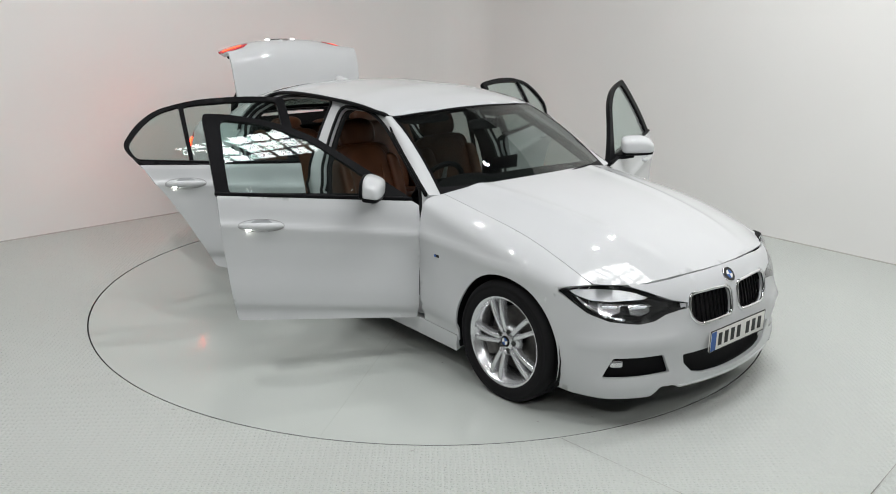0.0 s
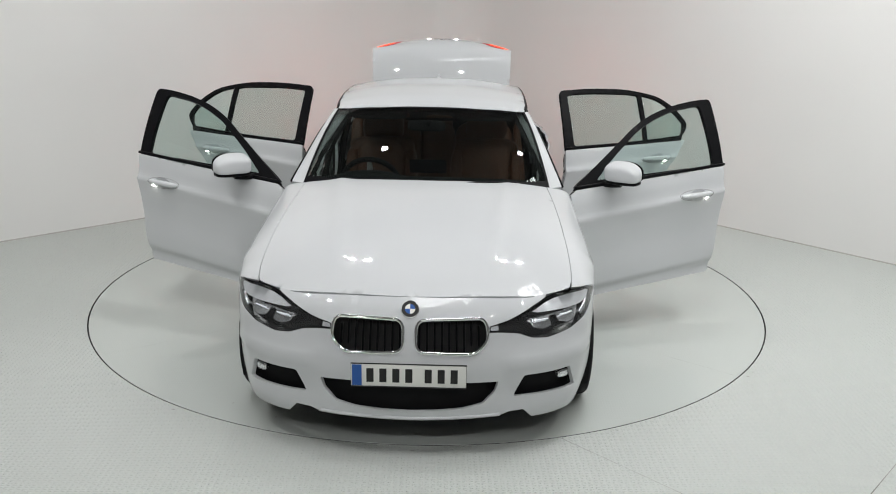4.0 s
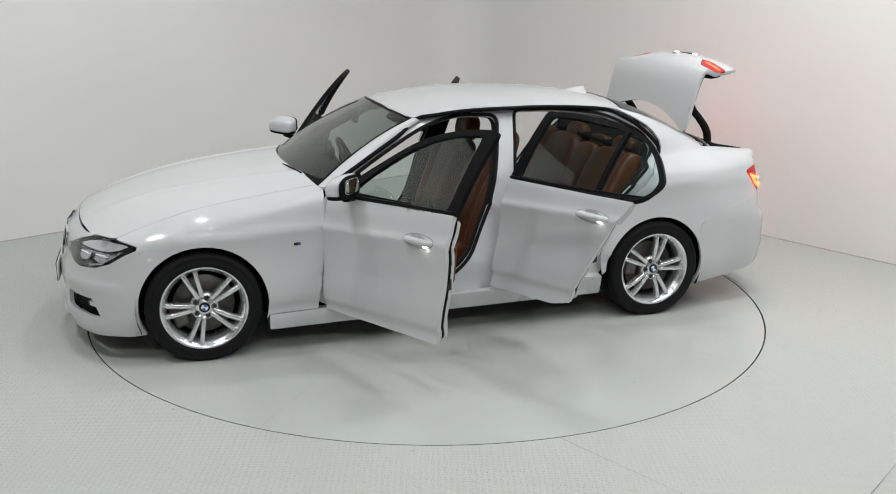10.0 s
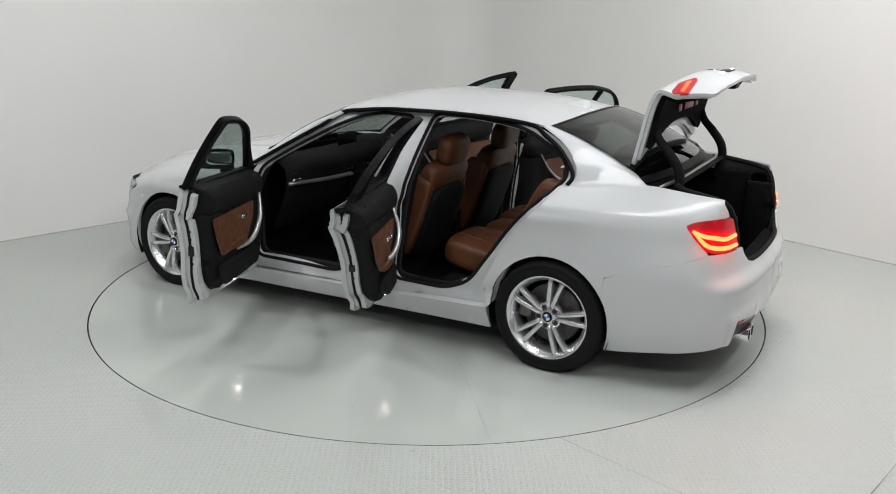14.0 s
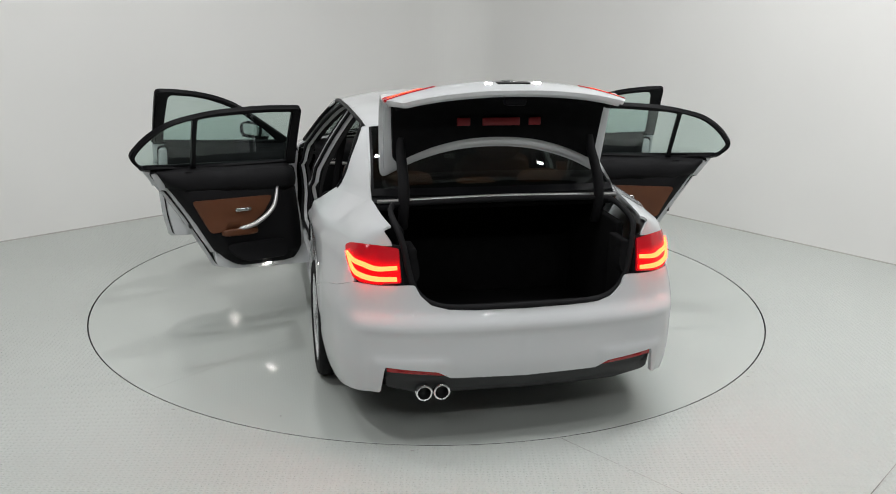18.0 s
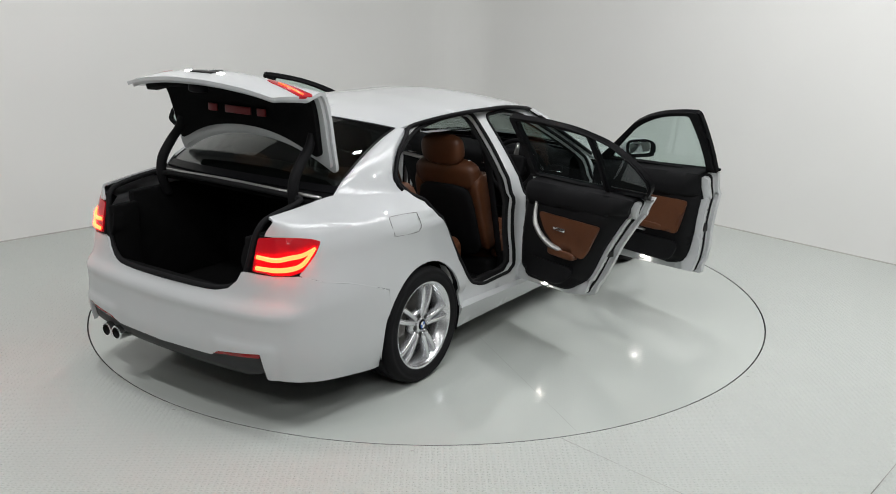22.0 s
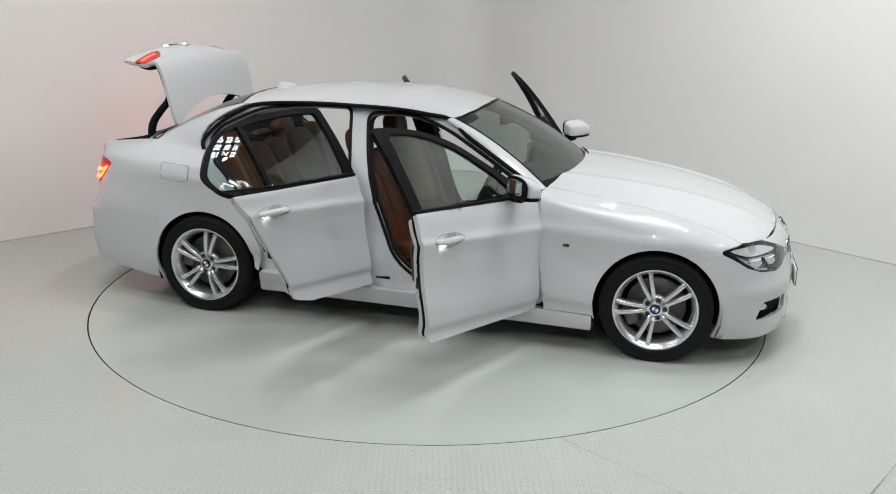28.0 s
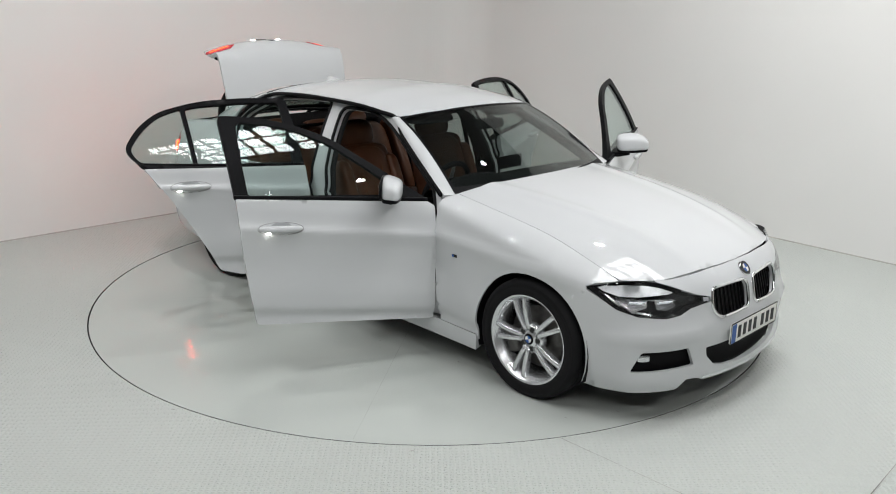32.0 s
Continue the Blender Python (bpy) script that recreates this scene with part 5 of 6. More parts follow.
        c = on_shell(sg * 0.755, 0.335, -0.028)
        part("fog_lens", cushion("fog_lens", (0.03, 0.062, 0.034), M_BOWL, 0.3, 5, m=Matrix.Translation(c) @ pose(0, 0, 0, 0, 0, sg * 38)), fg)
        part("fog_glass", cushion("fog_glass", (0.012, 0.054, 0.027), M_LENS, 0.3, 4, m=Matrix.Translation(c + np.array([0.014, sg * 0.010, 0])) @ pose(0, 0, 0, 0, 0, sg * 38)), fg)
    # splitter lip
    lip = [on_shell(s, z, -0.006) for s, z in ((-0.41, 0.200), (-0.3, 0.195), (-0.15, 0.191), (0.0, 0.189), (0.15, 0.191), (0.3, 0.195), (0.41, 0.200))]
    part("splitter", tube("splitter", lip, 0.014, M_WHITE, 8, squash=0.7), CAR)
    part("chin", panel_mesh("chin", [(-0.54, 0.21), (0.54, 0.21), (0.50, 0.14), (-0.50, 0.14)], wrap, M_PLASTIC, 0.01, 0.06, rad=0.01, lift=lambda u, v: np.full(len(u), -0.05)), CAR)
    # roundel on the nose
    em = part("emblem", lathe("emblem", [(0.0005, 0.004), (0.034, 0.004), (0.040, 0.002), (0.041, -0.006)], M_CHROME, 32), CAR, "round chrome-rimmed badge",
              Matrix.Translation(on_shell(0.0, 0.676, 0.003)) @ pose(0, 0, 0, 0, 0, -90) @ pose(0, 0, 0, 38, 0, 0))
    part("badge_ring", lathe("badge_ring", [(0.0225, 0.0052), (0.037, 0.0052)], M_INK, 32), em)
    part("badge_field", emblem_quads("badge_field", 0.0225, 0.0056), em)
    # number plate with its characters as plain bars
    pl = part("number_plate", box("number_plate", 2.193, 2.205, -0.252, 0.252, 0.348, 0.453, M_PLATEF, 0.004), CAR, "white number plate with blue band and dark bars")
    part("blue_band", box("blue_band", 2.205, 2.2065, -0.247, -0.205, 0.352, 0.449, M_BLUE, 0), pl)
    y = -0.190
    for k in range(7):
        part("plate_bar", box("plate_bar", 2.205, 2.2068, y + 0.006, y + 0.037, 0.369, 0.433, M_INK, 0), pl)
        y += 0.0565 + (0.028 if k == 3 else 0)
    part("plate_rim", tube("plate_rim", [(2.203, -0.252, 0.347), (2.203, 0.252, 0.347), (2.203, 0.252, 0.454), (2.203, -0.252, 0.454)], 0.003, M_INK, 6, True, 0), pl)
    # side badges on the wings
    for sg in (1, -1):
        yb = float(side_y(0.885, 0.645))
        bd = part("wing_badge", box("wing_badge", 0.868, 0.905, sg * yb - 0.003, sg * yb + 0.003, 0.637, 0.653, M_INK, 0.002), CAR)
        part("badge_bar", box("badge_bar", 0.871, 0.884, sg * (yb + 0.004) - 0.0015, sg * (yb + 0.004) + 0.0015, 0.639, 0.651, M_BLUE, 0), bd)
    # roof aerial
    verts = []
    fin = [(-1.11, 0.0), (-1.17, 0.022), (-1.225, 0.040), (-1.26, 0.042), (-1.268, 0.0)]
    bm = bmesh.new()
    rows = []
    for x, hgt in fin:
        zr = float(roof_map(np.array([x]), np.array([0.0]))[0][2]) - 0.006
        w = 0.026 + 0.012 * (x < -1.15)
        rows.append([bm.verts.new((x, -w, zr)), bm.verts.new((x + 0.004, -w * 0.4, zr + hgt * 0.6)), bm.verts.new((x, 0, zr + hgt + 0.004)), bm.verts.new((x + 0.004, w * 0.4, zr + hgt * 0.6)), bm.verts.new((x, w, zr))])
    for i in range(len(rows) - 1):
        for j in range(4):
            bm.faces.new((rows[i][j], rows[i][j + 1], rows[i + 1][j + 1], rows[i + 1][j]))
    bmesh.ops.recalc_face_normals(bm, faces=bm.faces)
    part("roof_aerial", from_bm("roof_aerial", bm, M_WHITE, True), CAR, "white shark-fin roof aerial")


M_BOWL = material("lamp_reflector_chrome", (0.82, 0.82, 0.83), 0.18, 0.9)
M_BROW = material("satin_silver_lamp_trim", (0.74, 0.74, 0.75), 0.38, 0.3, vary=0.1, vary_scale=30)
M_LAMPBACK = material("dark_chrome_lamp_body", (0.13, 0.13, 0.135), 0.20, 0.85, vary=0.5, vary_scale=30)
# weak glow that puts reflector sheen into the headlamp bars
M_BAR_SHEEN = glow("reflector_bar_sheen", (0.95, 0.97, 1.0), 0.35)
front_end()


def rear_end():
    sx = lambda x: float(s_at(x))
    E = S_END
    lamp = [(sx(-2.105), 0.908), (sx(-2.15), 0.926), (sx(-2.23), 0.938), (E - 0.70, 0.940), (E - 0.585, 0.928), (E - 0.568, 0.780), (E - 0.68, 0.769), (sx(-2.265), 0.770), (sx(-2.215), 0.785), (sx(-2.150), 0.850)]
    for mir in (False, True):
        tl = part("tail_lamp", panel_mesh("tail_lamp", lamp, quarter_map, M_TAIL, 0.010, 0.03, mirror=mir, rad=0.012, lift=lambda u, v: np.full(len(u), 0.002)), CAR, "lit red tail lamp with two glowing bars")
        sg = -1 if mir else 1
        bars = ([(sx(-2.142), 0.884), (sx(-2.205), 0.860), (E - 0.80, 0.850), (E - 0.70, 0.838), (E - 0.59, 0.846)],
                [(sx(-2.150), 0.878), (sx(-2.21), 0.820), (E - 0.80, 0.800), (E - 0.70, 0.794), (E - 0.59, 0.797)])
        for b in bars:
            pts = []
            for s0, z0 in b:
                q = on_shell(s0, z0, 0.003, quarter_map)
                pts.append((q[0], sg * q[1], q[2]))
            part("light_bar", tube("light_bar", pts, (0.007, 0.011, 0.012, 0.0115, 0.010), M_TAILBAR, 8, squash=1.0), tl)
        part("lamp_back", panel_mesh("lamp_back", inset_poly(lamp, -0.010), quarter_map, M_PLASTIC, 0.02, 0.04, mirror=mir, rad=0.012, lift=lambda u, v: np.full(len(u), -0.011)), tl)
        # dark rim piece between lamp and boot opening
        rim = [(E - 0.566, 0.912), (E - 0.566, 0.772), (E - 0.51, 0.768), (E - 0.48, 0.81), (E - 0.495, 0.905)]
        part("boot_side_trim", panel_mesh("boot_side_trim", rim, lambda u, v: shell(u, v), M_CARPET, 0.05, 0.05, mirror=mir, rad=0.03, lift=lambda u, v: np.full(len(u), -0.016)), CAR)
        # reflector strips and dark valance ends
        rf = [(E - 0.630, 0.412), (E - 0.395, 0.388), (E - 0.36, 0.366), (E - 0.628, 0.388)]
        part("reflector_strip", panel_mesh("reflector_strip", rf, lambda u, v: shell(u, v), M_RED, 0.01, 0.04, mirror=mir, rad=0.003, lift=lambda u, v: np.full(len(u), 0.004)), CAR)
    # diffuser and exhaust
    val = [(-0.64, 0.425), (-0.38, 0.405), (-0.33, 0.375), (0.33, 0.375), (0.38, 0.405), (0.64, 0.425), (0.635, 0.30), (0.50, 0.225), (-0.50, 0.225), (-0.635, 0.30)]
    part("diffuser", panel_mesh("diffuser", val, wrap_r, M_DIFF, 0.02, 0.05, rad=0.02, lift=lambda u, v: -0.008 - 0.05 * smooth01((0.33 - v) / 0.12)), CAR, "dark grey rear diffuser")
    for y in (0.462, 0.382):
        ex = part("exhaust_pipe", lathe("exhaust_pipe", [(0.030, 0.0), (0.037, 0.0), (0.0385, -0.004), (0.037, -0.16), (0.030, -0.16), (0.030, -0.004)], M_CHROME, 28), CAR, "round chrome exhaust tailpipe",
                  pose(-2.402, y, 0.288, 0, 0, 90))
        part("pipe_inside", lathe("pipe_inside", [(0.0005, -0.05), (0.0298, -0.05), (0.0298, -0.006)], M_INK, 20), ex)
    # boot: black lined box, seal, scuttle strip
    bt = part("boot_floor", box("boot_floor", -2.27, -1.46, -0.56, 0.56, 0.40, 0.44, M_CARPET, 0.01), CAR, "black carpet boot floor")
    part("boot_front_wall", box("boot_front_wall", -1.50, -1.46, -0.60, 0.60, 0.44, 1.014, M_CARPET, 0.01), bt)
    part("boot_rear_wall", box("boot_rear_wall", -2.34, -2.27, -0.46, 0.46, 0.40, 0.655, M_CARPET, 0.01), bt)
    for sg in (-1, 1):
        part("boot_side_wall", box("boot_side_wall", -2.14, -1.50, sg * 0.53 - 0.02, sg * 0.53 + 0.02, 0.44, 0.975, M_CARPET, 0.01), bt)
        part("boot_corner", box("boot_corner", -2.285, -2.13, sg * 0.498 - 0.02, sg * 0.498 + 0.02, 0.44, 0.925, M_CARPET, 0.01), bt)
    part("parcel_shelf", box("parcel_shelf", -1.93, -1.36, -0.60, 0.60, 1.015, 1.035, M_CARPET, 0.005), CAR)
    ring = [(-2.338, 0.0, 0.668), (-2.325, 0.30, 0.668), (-2.295, 0.42, 0.685), (-2.275, 0.485, 0.74), (-2.262, 0.515, 0.82), (-2.24, 0.535, 0.93), (-2.20, 0.555, 1.0), (-2.08, 0.56, 1.030), (-1.99, 0.545, 1.045), (-1.965, 0.48, 1.055), (-1.985, 0.0, 1.068)]
    ring = ring + [(x, -y, z) for x, y, z in ring[-2:0:-1]]
    ring = [(x - 0.03 * float(smooth01((-2.1 - x) / 0.15)), y, z) for x, y, z in ring]
    part("boot_seal", tube("boot_seal", ring, 0.014, M_RUBBER, 8, True, 3), CAR)
    part("scuttle_strip", tube("scuttle_strip", [(-1.90, 0.60, 1.052), (-1.955, 0.35, 1.070), (-1.965, 0, 1.078), (-1.955, -0.35, 1.070), (-1.90, -0.60, 1.052)], 0.010, M_SATIN, 8), CAR)
    part("scuttle", panel_mesh("scuttle", [(-1, 0), (1, 0), (1, 1), (-1, 1)], lambda u, v: rear_bottom(u) + np.stack([-0.06 * v + 0.01, 0 * v, -0.016 * v - 0.006], -1), M_BLACK, 0.01, 0.1, rad=0), CAR)
    # fuel flap on the right rear quarter: a fine groove round a rounded square
    fl = fillet([(-1.685, 0.965), (-1.475, 0.950), (-1.475, 0.845), (-1.675, 0.855)], 0.035)
    pts = []
    for x, z in fl[::2]:
        q = on_shell(float(s_at(x)), z, 0.0, haunch_map)
        pts.append((q[0], -q[1], q[2]))
    part("fuel_flap", tube("fuel_flap", pts, 0.0022, M_GROOVE, 5, True, 2), CAR, "fine groove of the closed fuel flap")
    # parting line between bumper and quarter
    for sg in (1, -1):
        pts = []
        for x, z in ((-1.73, 0.600), (-1.82, 0.637), (-1.93, 0.679), (-2.03, 0.708), (-2.13, 0.731), (-2.22, 0.763)):
            q = on_shell(float(s_at(x)), z - 0.002, -0.0022, quarter_map)
            pts.append((q[0], sg * q[1], q[2]))
        part("parting_line", tube("parting_line", pts, 0.0032, M_WHITE, 6), CAR)


M_DIFF = material("dark_grey_plastic", (0.018, 0.019, 0.020), 0.5, bump=0.1, bump_scale=200)
rear_end()


def boot_lid():
    prof = catmull([(-1.700, 1.135), (-1.735, 1.29), (-1.762, 1.42), (-1.792, 1.515), (-1.842, 1.583), (-1.93, 1.618), (-2.05, 1.620), (-2.165, 1.598)], 10)
    ln = np.concatenate([[0], np.cumsum(np.linalg.norm(np.diff(prof, axis=0), axis=1))])
    L = ln[-1]
    nrm = np.gradient(prof, ln, axis=0)
    nrm = np.stack([-nrm[:, 1], nrm[:, 0]], 1)

    def f(u, v, deep=0.0):
        x, z = np.interp(v, ln, prof[:, 0]), np.interp(v, ln, prof[:, 1])
        nx, nz = np.interp(v, ln, nrm[:, 0]), np.interp(v, ln, nrm[:, 1])
        t = np.abs(u) / 0.575
        back = smooth01((v - 0.42) / 0.14)
        sink = 0.018 * t ** 2.2 * (1 - back) + 0.085 * t ** 2.3 * back + deep
        return np.stack([x + nx * sink, u, z + nz * sink], -1)
    ys = np.linspace(-0.565, 0.565, 13)
    o = [(y, 0.155 * (1 - (abs(y) / 0.565) ** 2.2)) for y in ys]
    o += [(0.575, 0.25), (0.578, 0.44), (0.580, 0.58), (0.565, L - 0.14), (0.52, L - 0.035, 0.02), (0.25, L - 0.006), (0, L), (-0.25, L - 0.006), (-0.52, L - 0.035, 0.02), (-0.565, L - 0.14), (-0.580, 0.58), (-0.578, 0.44), (-0.575, 0.25)]
    lid = part("boot_lid", panel_mesh("boot_lid", o, lambda u, v: f(u, v), M_WHITE, 0.018, 0.03, rad=0.05, inner=(-2.2, 0, 1.0)), CAR, "white boot lid raised upright")
    liner = [(y * 0.90, 0.125 * (1 - (abs(y) / 0.565) ** 2.2) + 0.095) for y in ys]
    liner += [(0.525, 0.35), (0.525, 0.62), (0.49, L - 0.13), (0.30, L - 0.07), (-0.30, L - 0.07), (-0.49, L - 0.13), (-0.525, 0.62), (-0.525, 0.35)]
    part("lid_lining", panel_mesh("lid_lining", liner, lambda u, v: f(u, v, 0.020), M_CARPET, 0.045, 0.04, rad=0.08, inner=(-2.2, 0, 1.0)), lid, "black boot lid lining")
    part("lid_frame", panel_mesh("lid_frame", inset_poly(o, 0.02), lambda u, v: f(u, v, 0.018), M_WHITE, 0.018, 0.04, rad=0.06, holes=[inset_poly(liner, 0.03)], inner=(-2.2, 0, 1.0)), lid)
    for sg in (1, -1):
        lp = [(sg * a, b) for a, b in ((0.578, 0.520), (0.580, 0.640), (0.39, 0.632), (0.335, 0.608), (0.42, 0.530))]
        ll = part("lid_lamp", panel_mesh("lid_lamp", lp, lambda u, v: f(u, v, -0.004), M_LIDLAMP, 0.012, 0.03, rad=0.02, inner=(-2.2, 0, 1.0)), lid, "lit red lamp on the boot lid")
        core = [(sg * a, b) for a, b in ((0.560, 0.578), (0.562, 0.606), (0.40, 0.602), (0.41, 0.576))]
        part("light_bar", panel_mesh("light_bar", core, lambda u, v: f(u, v, -0.0055), M_LIDBAR, 0.003, 0.03, rad=0.012, inner=(-2.2, 0, 1.0)), ll)
        c = f(np.array([sg * 0.115]), np.array([0.690]), -0.002)[0]
        part("plate_lamp", box("plate_lamp", c[0] - 0.009, c[0] + 0.009, c[1] - 0.014, c[1] + 0.014, c[2] - 0.006, c[2] + 0.002, M_COURTESY, 0.001), lid)
        # gooseneck hinge arm
        arm = [(-1.815, sg * 0.475, 1.34), (-1.84, sg * 0.478, 1.275), (-1.895, sg * 0.48, 1.215), (-1.955, sg * 0.482, 1.13), (-1.965, sg * 0.484, 1.03), (-1.93, sg * 0.484, 0.93)]
        part("hinge_arm", tube("hinge_arm", arm, (0.018, 0.024, 0.026, 0.027, 0.026, 0.024), M_PLASTIC, 8), CAR, "black curved boot hinge arm")
    c = f(np.array([0.0]), np.array([0.690]), -0.002)[0]
    part("boot_handle", box("boot_handle", c[0] - 0.026, c[0] + 0.026, -0.075, 0.075, c[2] - 0.010, c[2] + 0.0015, M_INK, 0.001), lid)
    c = f(np.array([0.0]), np.array([0.62]), 0.002)[0]
    part("lid_badge", lathe("lid_badge", [(0.0005, 0.005), (0.034, 0.005), (0.040, 0.002), (0.041, -0.006)], M_CHROME, 28), lid, m=Matrix.Translation(c) @ pose(0, 0, 0, 90, 0, 0))
    # soft red strip on the lining, broken up like a line of writing
    for y0, y1 in ((-0.205, -0.145), (-0.10, 0.085), (0.145, 0.21)):
        q = f(np.array([0.0]), np.array([0.315]), 0.086)[0]
        part("red_strip", box("red_strip", q[0] - 0.006, q[0] + 0.004, y0, y1, q[2] - 0.022, q[2] + 0.016, M_REDMARK, 0.003), lid, "dark red writing-like strip on the lining")
    part("lid_latch", box("lid_latch", -2.115, -2.065, -0.05, 0.05, 1.525, 1.565, M_BLACK, 0.01), lid)


M_LIDLAMP = glow("lit_lid_lamp_red", (0.34, 0.004, 0.010), 0.35)
M_LIDBAR = glow("lid_lamp_glow", (1.0, 0.06, 0.012), 3.0)
M_REDMARK = material("dark_red_marking", (0.19, 0.006, 0.010), 0.4)
boot_lid()


# ---- cabin ----
def seat(y, driver):
    st = new("front_seat")
    st.parent = CAR
    st["label"] = "tan leather front seat with side bolsters"
    st.matrix_local = pose(OX, OY, 0) @ pose(-0.065, y, -0.02)
    part("seat_base", box("seat_base", -0.22, 0.24, -0.20, 0.20, 0.22, 0.36, M_PLASTIC, 0.03), st)
    part("seat_cushion", cushion("seat_cushion", (0.46, 0.34, 0.15), M_TAN, 0.8, 8, m=pose(0.05, 0, 0.435, 0, -6, 0)), st)
    part("thigh_pad", cushion("thigh_pad", (0.14, 0.34, 0.12), M_TAN, 0.6, 6, m=pose(0.285, 0, 0.437, 0, -8, 0)), st)
    rec = pose(-0.18, 0, 0.46, 0, -20, 0)
    part("backrest", cushion("backrest", (0.15, 0.36, 0.60), M_TAN, 0.8, 8, m=rec @ pose(-0.03, 0, 0.29)), st)
    part("seat_back_shell", cushion("seat_back_shell", (0.06, 0.40, 0.50), M_PLASTIC, 0.3, 6, m=rec @ pose(-0.115, 0, 0.24)), st, "black seat back with pocket")
    part("shoulder_pad", cushion("shoulder_pad", (0.13, 0.45, 0.18), M_TAN, 0.7, 9, m=rec @ pose(-0.045, 0, 0.535), e=3.4), st)
    for s in (-1, 1):
        part("bolster", cushion("bolster", (0.40, 0.085, 0.16), M_TAN, 0.6, 6, m=pose(0.04, s * 0.205, 0.455, 0, -6, 0)), st)
        part("back_bolster", cushion("back_bolster", (0.17, 0.085, 0.50), M_TAN, 0.6, 6, m=rec @ pose(-0.02, s * 0.205, 0.27)), st)
        part("seat_side", cushion("seat_side", (0.40, 0.03, 0.14), M_PLASTIC, 0.2, 5, m=pose(0.03, s * 0.245, 0.35)), st)
        part("headrest_post", tube("headrest_post", [tuple((rec @ pose(-0.06, s * 0.06, 0.60)).translation), tuple((rec @ pose(-0.06, s * 0.06, 0.70)).translation)], 0.007, M_CHROME, 8, False, 0), st)
    part("headrest", cushion("headrest", (0.12, 0.29, 0.18), M_TAN, 0.6, 9, m=rec @ pose(-0.05, 0, 0.705, 0, 8, 0), e=3.0), st)
    for s in (-0.085, 0.085):
        part("seam", tube("seam", [tuple((pose(0.05, 0, 0.435, 0, -6, 0) @ pose(x, s, 0.079)).translation) for x in (-0.18, 0, 0.19)], 0.003, M_SEAMT, 5), st)
        part("seam", tube("seam", [tuple((rec @ pose(0.053, s, z)).translation) for z in (0.04, 0.25, 0.46)], 0.003, M_SEAMT, 5), st)
    part("seat_belt_buckle", box("seat_belt_buckle", -0.16, -0.13, (0.25 if driver else -0.28), (0.28 if driver else -0.25), 0.40, 0.56, M_PLASTIC, 0.01), st)


M_SEAMT = material("leather_seam", (0.16, 0.06, 0.022), 0.6)
M_SATINB = material("brushed_light_trim", (0.26, 0.25, 0.24), 0.35, 0.7, bump=0.1, bump_scale=120)


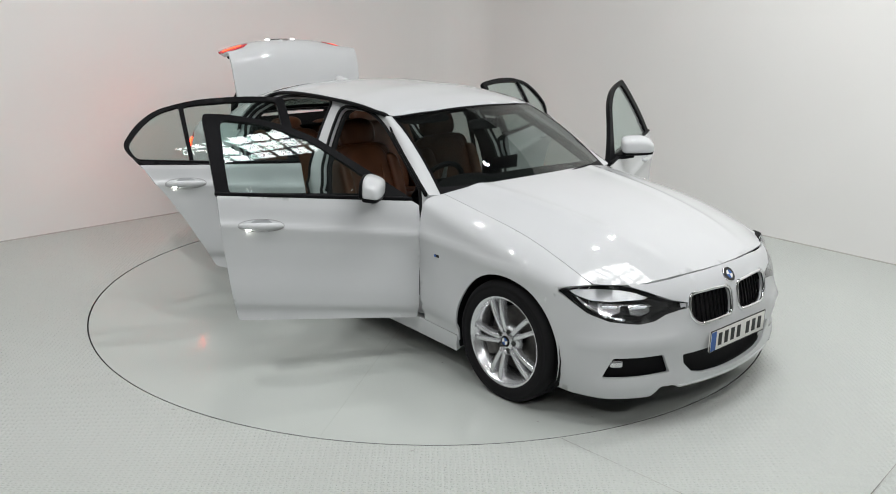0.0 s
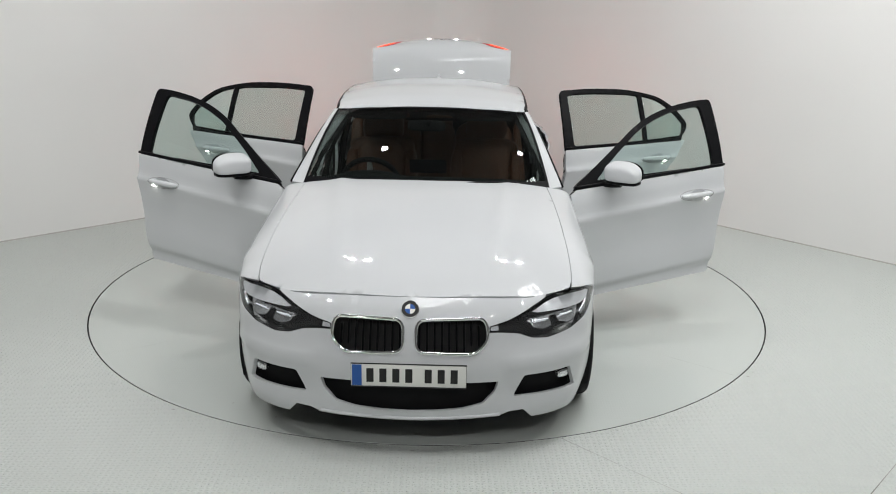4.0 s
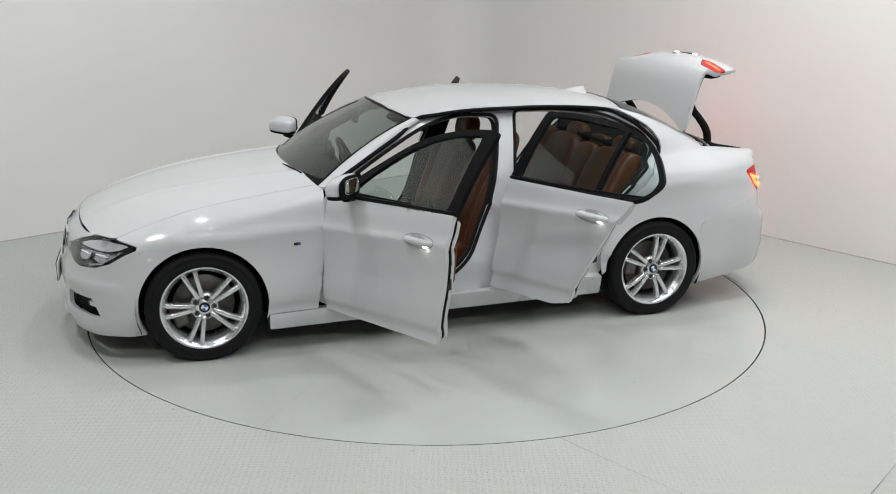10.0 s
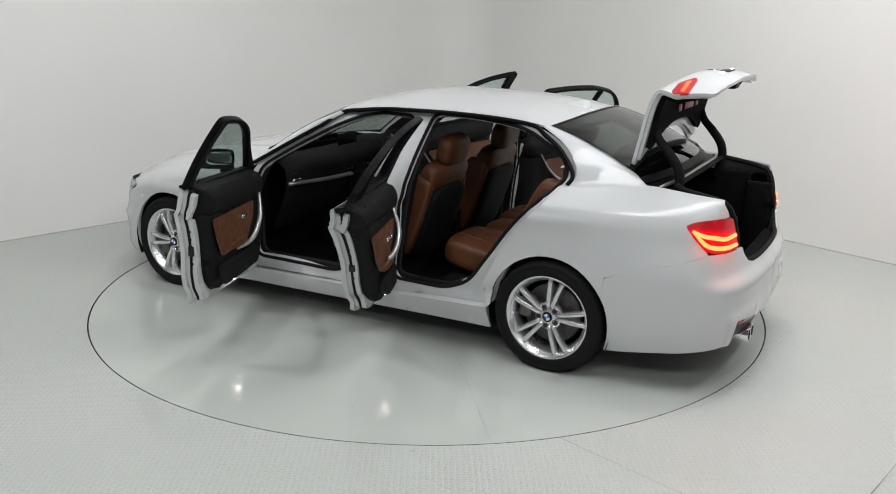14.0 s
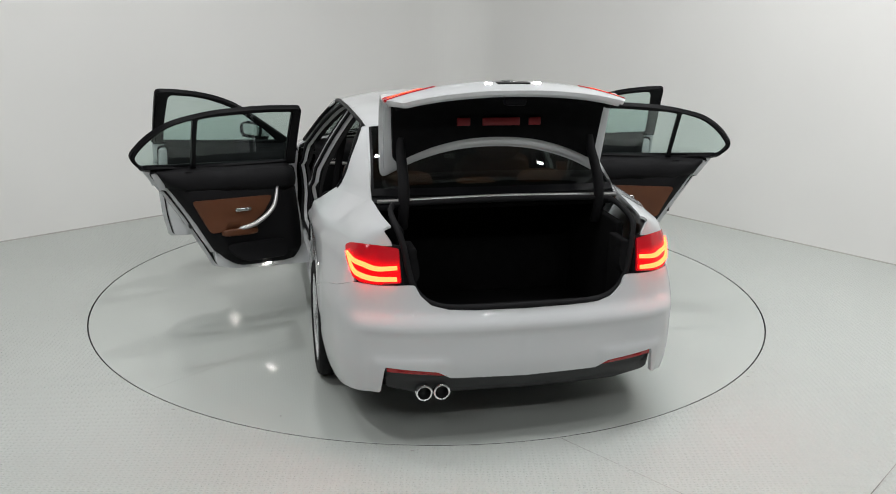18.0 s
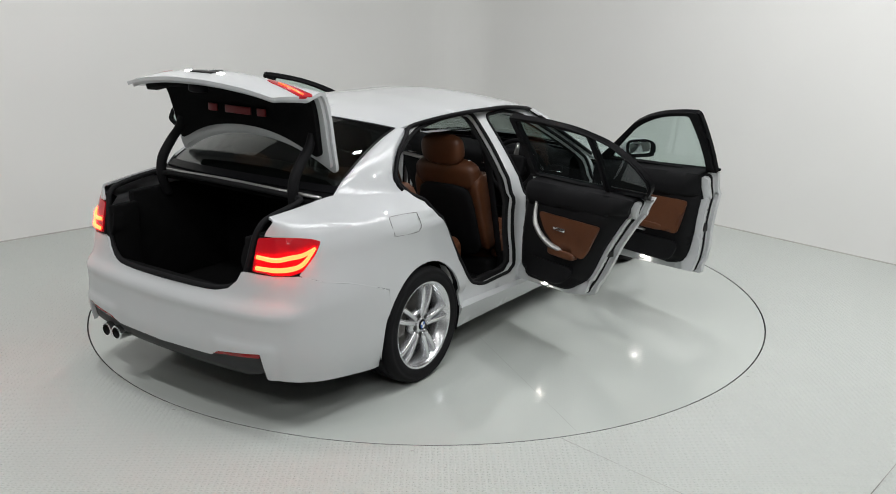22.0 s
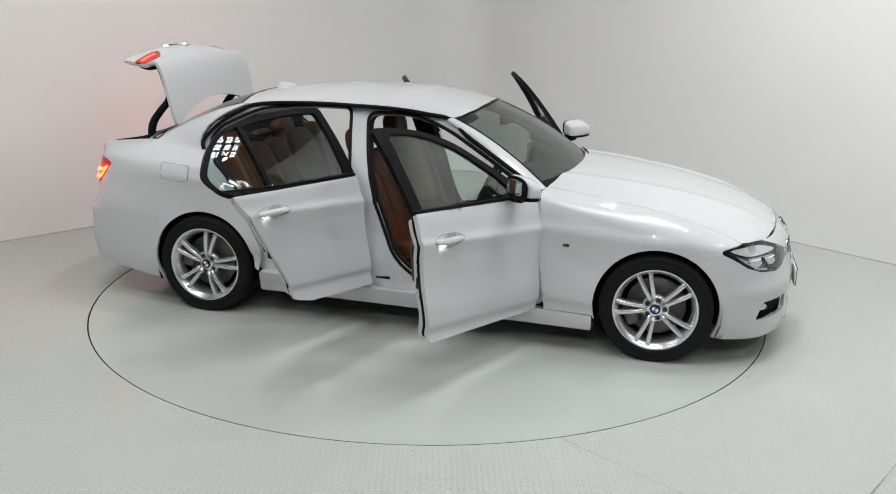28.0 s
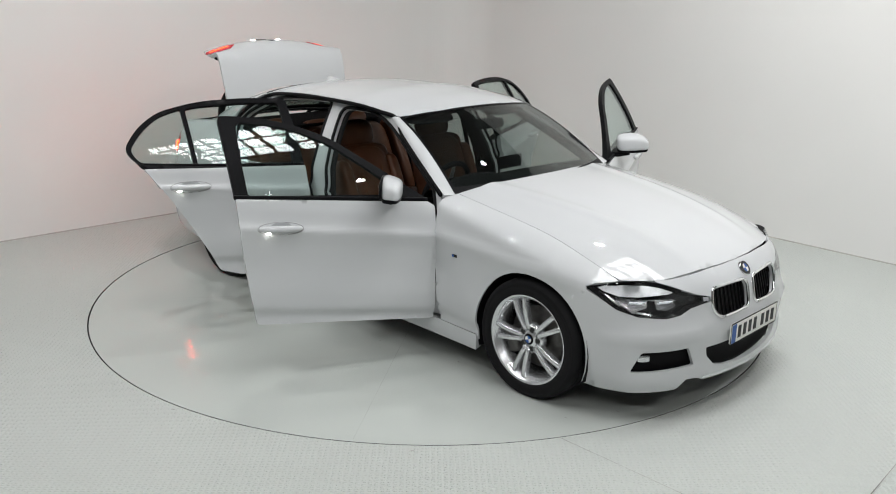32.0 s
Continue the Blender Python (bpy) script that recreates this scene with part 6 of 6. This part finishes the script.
def cabin():
    seat(0.365, False)
    seat(-0.365, True)
    # rear bench
    rb = new("rear_seat")
    rb.parent = CAR
    rb["label"] = "tan leather rear bench seat with three headrests"
    rb.matrix_local = pose(OX, OY, 0)
    for y in (-0.36, 0.36):
        part("seat_cushion", cushion("seat_cushion", (0.56, 0.46, 0.18), M_TAN, 0.8, 8, m=pose(-0.86, y, 0.455, 0, -9, 0)), rb)
        part("backrest", cushion("backrest", (0.17, 0.46, 0.58), M_TAN, 0.8, 8, m=pose(-1.24, y, 0.72, 0, -24, 0)), rb)
        part("side_bolster", cushion("side_bolster", (0.16, 0.10, 0.60), M_TAN, 0.5, 6, m=pose(-1.20, y * 1.78, 0.74, 0, -26, 0)), rb)
        part("headrest", cushion("headrest", (0.11, 0.25, 0.15), M_TAN, 0.6, 8, m=pose(-1.41, y, 1.015, 0, -18, 0), e=3.2), rb)
        for s in (-0.09, 0.09):
            part("seam", tube("seam", [tuple((pose(-0.86, y, 0.455, 0, -9, 0) @ pose(x, s, 0.096)).translation) for x in (-0.22, 0, 0.24)], 0.003, M_SEAMT, 5), rb)
    part("centre_cushion", cushion("centre_cushion", (0.52, 0.28, 0.17), M_TAN, 0.5, 6, m=pose(-0.88, 0, 0.46, 0, -9, 0)), rb)
    part("centre_back", cushion("centre_back", (0.15, 0.28, 0.56), M_TAN, 0.5, 6, m=pose(-1.25, 0, 0.72, 0, -24, 0)), rb)
    part("headrest", cushion("headrest", (0.09, 0.22, 0.10), M_TAN, 0.6, 6, m=pose(-1.42, 0, 1.0, 0, -18, 0)), rb)
    # floor carpet and tunnel
    bm = bmesh.new()
    box_bm(bm, -1.15, 0.82, -0.76, 0.76, 0.215, 0.235)
    box_bm(bm, -0.75, 0.80, -0.12, 0.12, 0.235, 0.36, 0.03)
    box_bm(bm, -1.15, -0.62, -0.72, 0.72, 0.235, 0.36, 0.03)
    part("cabin_floor", from_bm("cabin_floor", bm, M_CARPET), CAR, "black carpet")
    # dashboard: profile swept across the car
    prof = [(0.86, 0.875), (0.76, 0.925), (0.62, 0.948), (0.50, 0.938), (0.435, 0.90), (0.425, 0.83), (0.44, 0.74), (0.47, 0.66), (0.53, 0.56), (0.62, 0.47), (0.80, 0.42)]
    c = catmull([(x, 0, z) for x, z in prof], 4)
    verts, faces = [], []
    ys = np.linspace(-0.72, 0.72, 19)
    for y in ys:
        sweep = 0.07 * (abs(y) / 0.72) ** 2
        hood = 0.035 * math.exp(-((y + 0.36) / 0.17) ** 4)
        for x, _, z in c:
            k = smooth01((z - 0.86) / 0.08) * (1 - smooth01((x - 0.62) / 0.1))
            verts.append((x + sweep * smooth01((0.9 - x) / 0.3) * (1 - smooth01((x - 0.5) / 0.2)), y * (1 - 0.16 * float(smooth01((x - 0.50) / 0.3))), z + hood * k))
    n = len(c)
    for i in range(len(ys) - 1):
        for j in range(n - 1):
            faces.append((i * n + j, i * n + j + 1, (i + 1) * n + j + 1, (i + 1) * n + j))
    db = part("dashboard", mesh_of("dashboard", verts, faces, M_PLASTIC, True), CAR, "black dashboard with brushed trim strip")
    part("dash_trim", tube("dash_trim", [(0.495, 0.70, 0.80), (0.435, 0.40, 0.79), (0.415, 0.12, 0.785)], 0.026, M_SATINB, 8, squash=0.5), db)
    part("dash_screen", box("dash_screen", 0.52, 0.535, -0.11, 0.11, 0.965, 1.045, M_BLACK, 0.008), db)
    part("instrument_cluster", box("instrument_cluster", 0.47, 0.50, -0.50, -0.22, 0.88, 0.955, M_BLACK, 0.01), db)
    for y in (-0.62, -0.10, 0.10, 0.62):
        part("air_vent", box("air_vent", 0.425 + 0.05 * (abs(y) > 0.5), 0.455 + 0.05 * (abs(y) > 0.5), y - 0.055, y + 0.055, 0.825, 0.870, M_PLASTIC, 0.008), db)
        part("vent_rim", tube("vent_rim", [(0.424 + 0.05 * (abs(y) > 0.5), y - 0.055, 0.823), (0.424 + 0.05 * (abs(y) > 0.5), y + 0.055, 0.823)], 0.004, M_CHROME, 6, False, 0), db)
    part("climate_panel", box("climate_panel", 0.425, 0.46, -0.10, 0.10, 0.64, 0.79, M_BLACK, 0.01), db)
    # console
    cs = part("centre_console", box("centre_console", -0.32, 0.50, -0.115, 0.115, 0.30, 0.545, M_PLASTIC, 0.03), CAR, "black centre console with metal trim")
    part("console_lid", cushion("console_lid", (0.30, 0.21, 0.07), M_PLASTIC, 0.4, 6, m=pose(-0.18, 0, 0.585)), cs)
    for y in (-0.105, 0.105):
        part("console_trim", tube("console_trim", [(0.46, y, 0.60), (0.25, y, 0.555), (0.0, y, 0.553)], 0.012, M_SATINB, 8, squash=0.7), cs)
    part("gear_lever", tube("gear_lever", [(0.20, 0.0, 0.54), (0.195, 0.0, 0.60), (0.175, 0.0, 0.655)], (0.016, 0.018, 0.026), M_BLACK, 10), cs)
    part("control_knob", lathe("control_knob", [(0.0005, 0.02), (0.024, 0.018), (0.026, 0.0)], M_SATIN, 20), cs, m=pose(0.05, -0.03, 0.55, 90, 0, 0))
    part("rear_vent", box("rear_vent", -0.352, -0.316, -0.085, 0.085, 0.44, 0.585, M_BLACK, 0.006), cs)
    for y in (-0.04, 0.04):
        part("vent_rim", tube("vent_rim", [(-0.354, y - 0.03, 0.50), (-0.354, y + 0.03, 0.50), (-0.354, y + 0.03, 0.57), (-0.354, y - 0.03, 0.57)], 0.004, M_CHROME, 6, True, 0), cs)
    # steering wheel
    sw = new("steering_wheel")
    sw.parent = CAR
    sw["label"] = "black leather steering wheel"
    sw.matrix_local = pose(OX, OY, 0) @ pose(0.33, -0.365, 0.855, 0, -66, 0)
    ringp = [(0.178 * math.cos(2 * math.pi * i / 16), 0.178 * math.sin(2 * math.pi * i / 16), 0) for i in range(16)]
    part("wheel_rim", tube("wheel_rim", ringp, 0.0165, M_PLASTIC, 10, True, 3), sw)
    part("wheel_hub", cushion("wheel_hub", (0.15, 0.16, 0.06), M_PLASTIC, 0.5, 6, m=pose(0, 0, -0.02)), sw)
    for a in (0, 180, -90):
        part("wheel_spoke", tube("wheel_spoke", [(0.05 * math.sin(radians(a + 90)), 0.05 * math.cos(radians(a + 90)), -0.015), (0.17 * math.sin(radians(a + 90)), 0.17 * math.cos(radians(a + 90)), 0)], (0.022, 0.014), M_SATIN, 8, False, 0, 0.4), sw)
    part("steering_column", tube("steering_column", [(0, 0, -0.03), (0, 0, -0.16)], (0.04, 0.05), M_PLASTIC, 12, False, 0), sw)
    # mirror, sun visors, grab handles
    part("interior_mirror", cushion("interior_mirror", (0.035, 0.23, 0.065), M_PLASTIC, 0.3, 6, m=pose(0.36, -0.02, 1.225, 0, -10, -10)), CAR, "black interior mirror")
    part("mirror_stem", tube("mirror_stem", [(0.37, 0.0, 1.225), (0.375, 0.0, 1.24), (0.37, 0, 1.252)], (0.012, 0.015, 0.018), M_PLASTIC, 8), CAR)
    for y in (-0.33, 0.33):
        part("sun_visor", cushion("sun_visor", (0.17, 0.36, 0.02), M_HEADLINE, 0.2, 5, m=pose(0.13, y, 1.275, 0, 22, 0)), CAR)
    for y in (-1, 1):
        part("seat_belt", tube("seat_belt", [(-0.47, y * 0.60, 1.20), (-0.42, y * 0.655, 0.85), (-0.36, y * 0.69, 0.42)], 0.022, M_PLASTIC, 6, squash=0.12), CAR, "black seat belt strap")
        part("third_pillar_trim", box("third_pillar_trim", -1.62, -1.36, y * 0.60 - 0.03, y * 0.60 + 0.03, 0.95, 1.10, M_HEADLINE, 0.02), CAR)


cabin()


def motions():
    for thing in (TABLE, CAR):
        walk(thing, [(t, pose(0, 0, 0, 0, 0, a)) for t, a in TURN_ROWS])


motions()
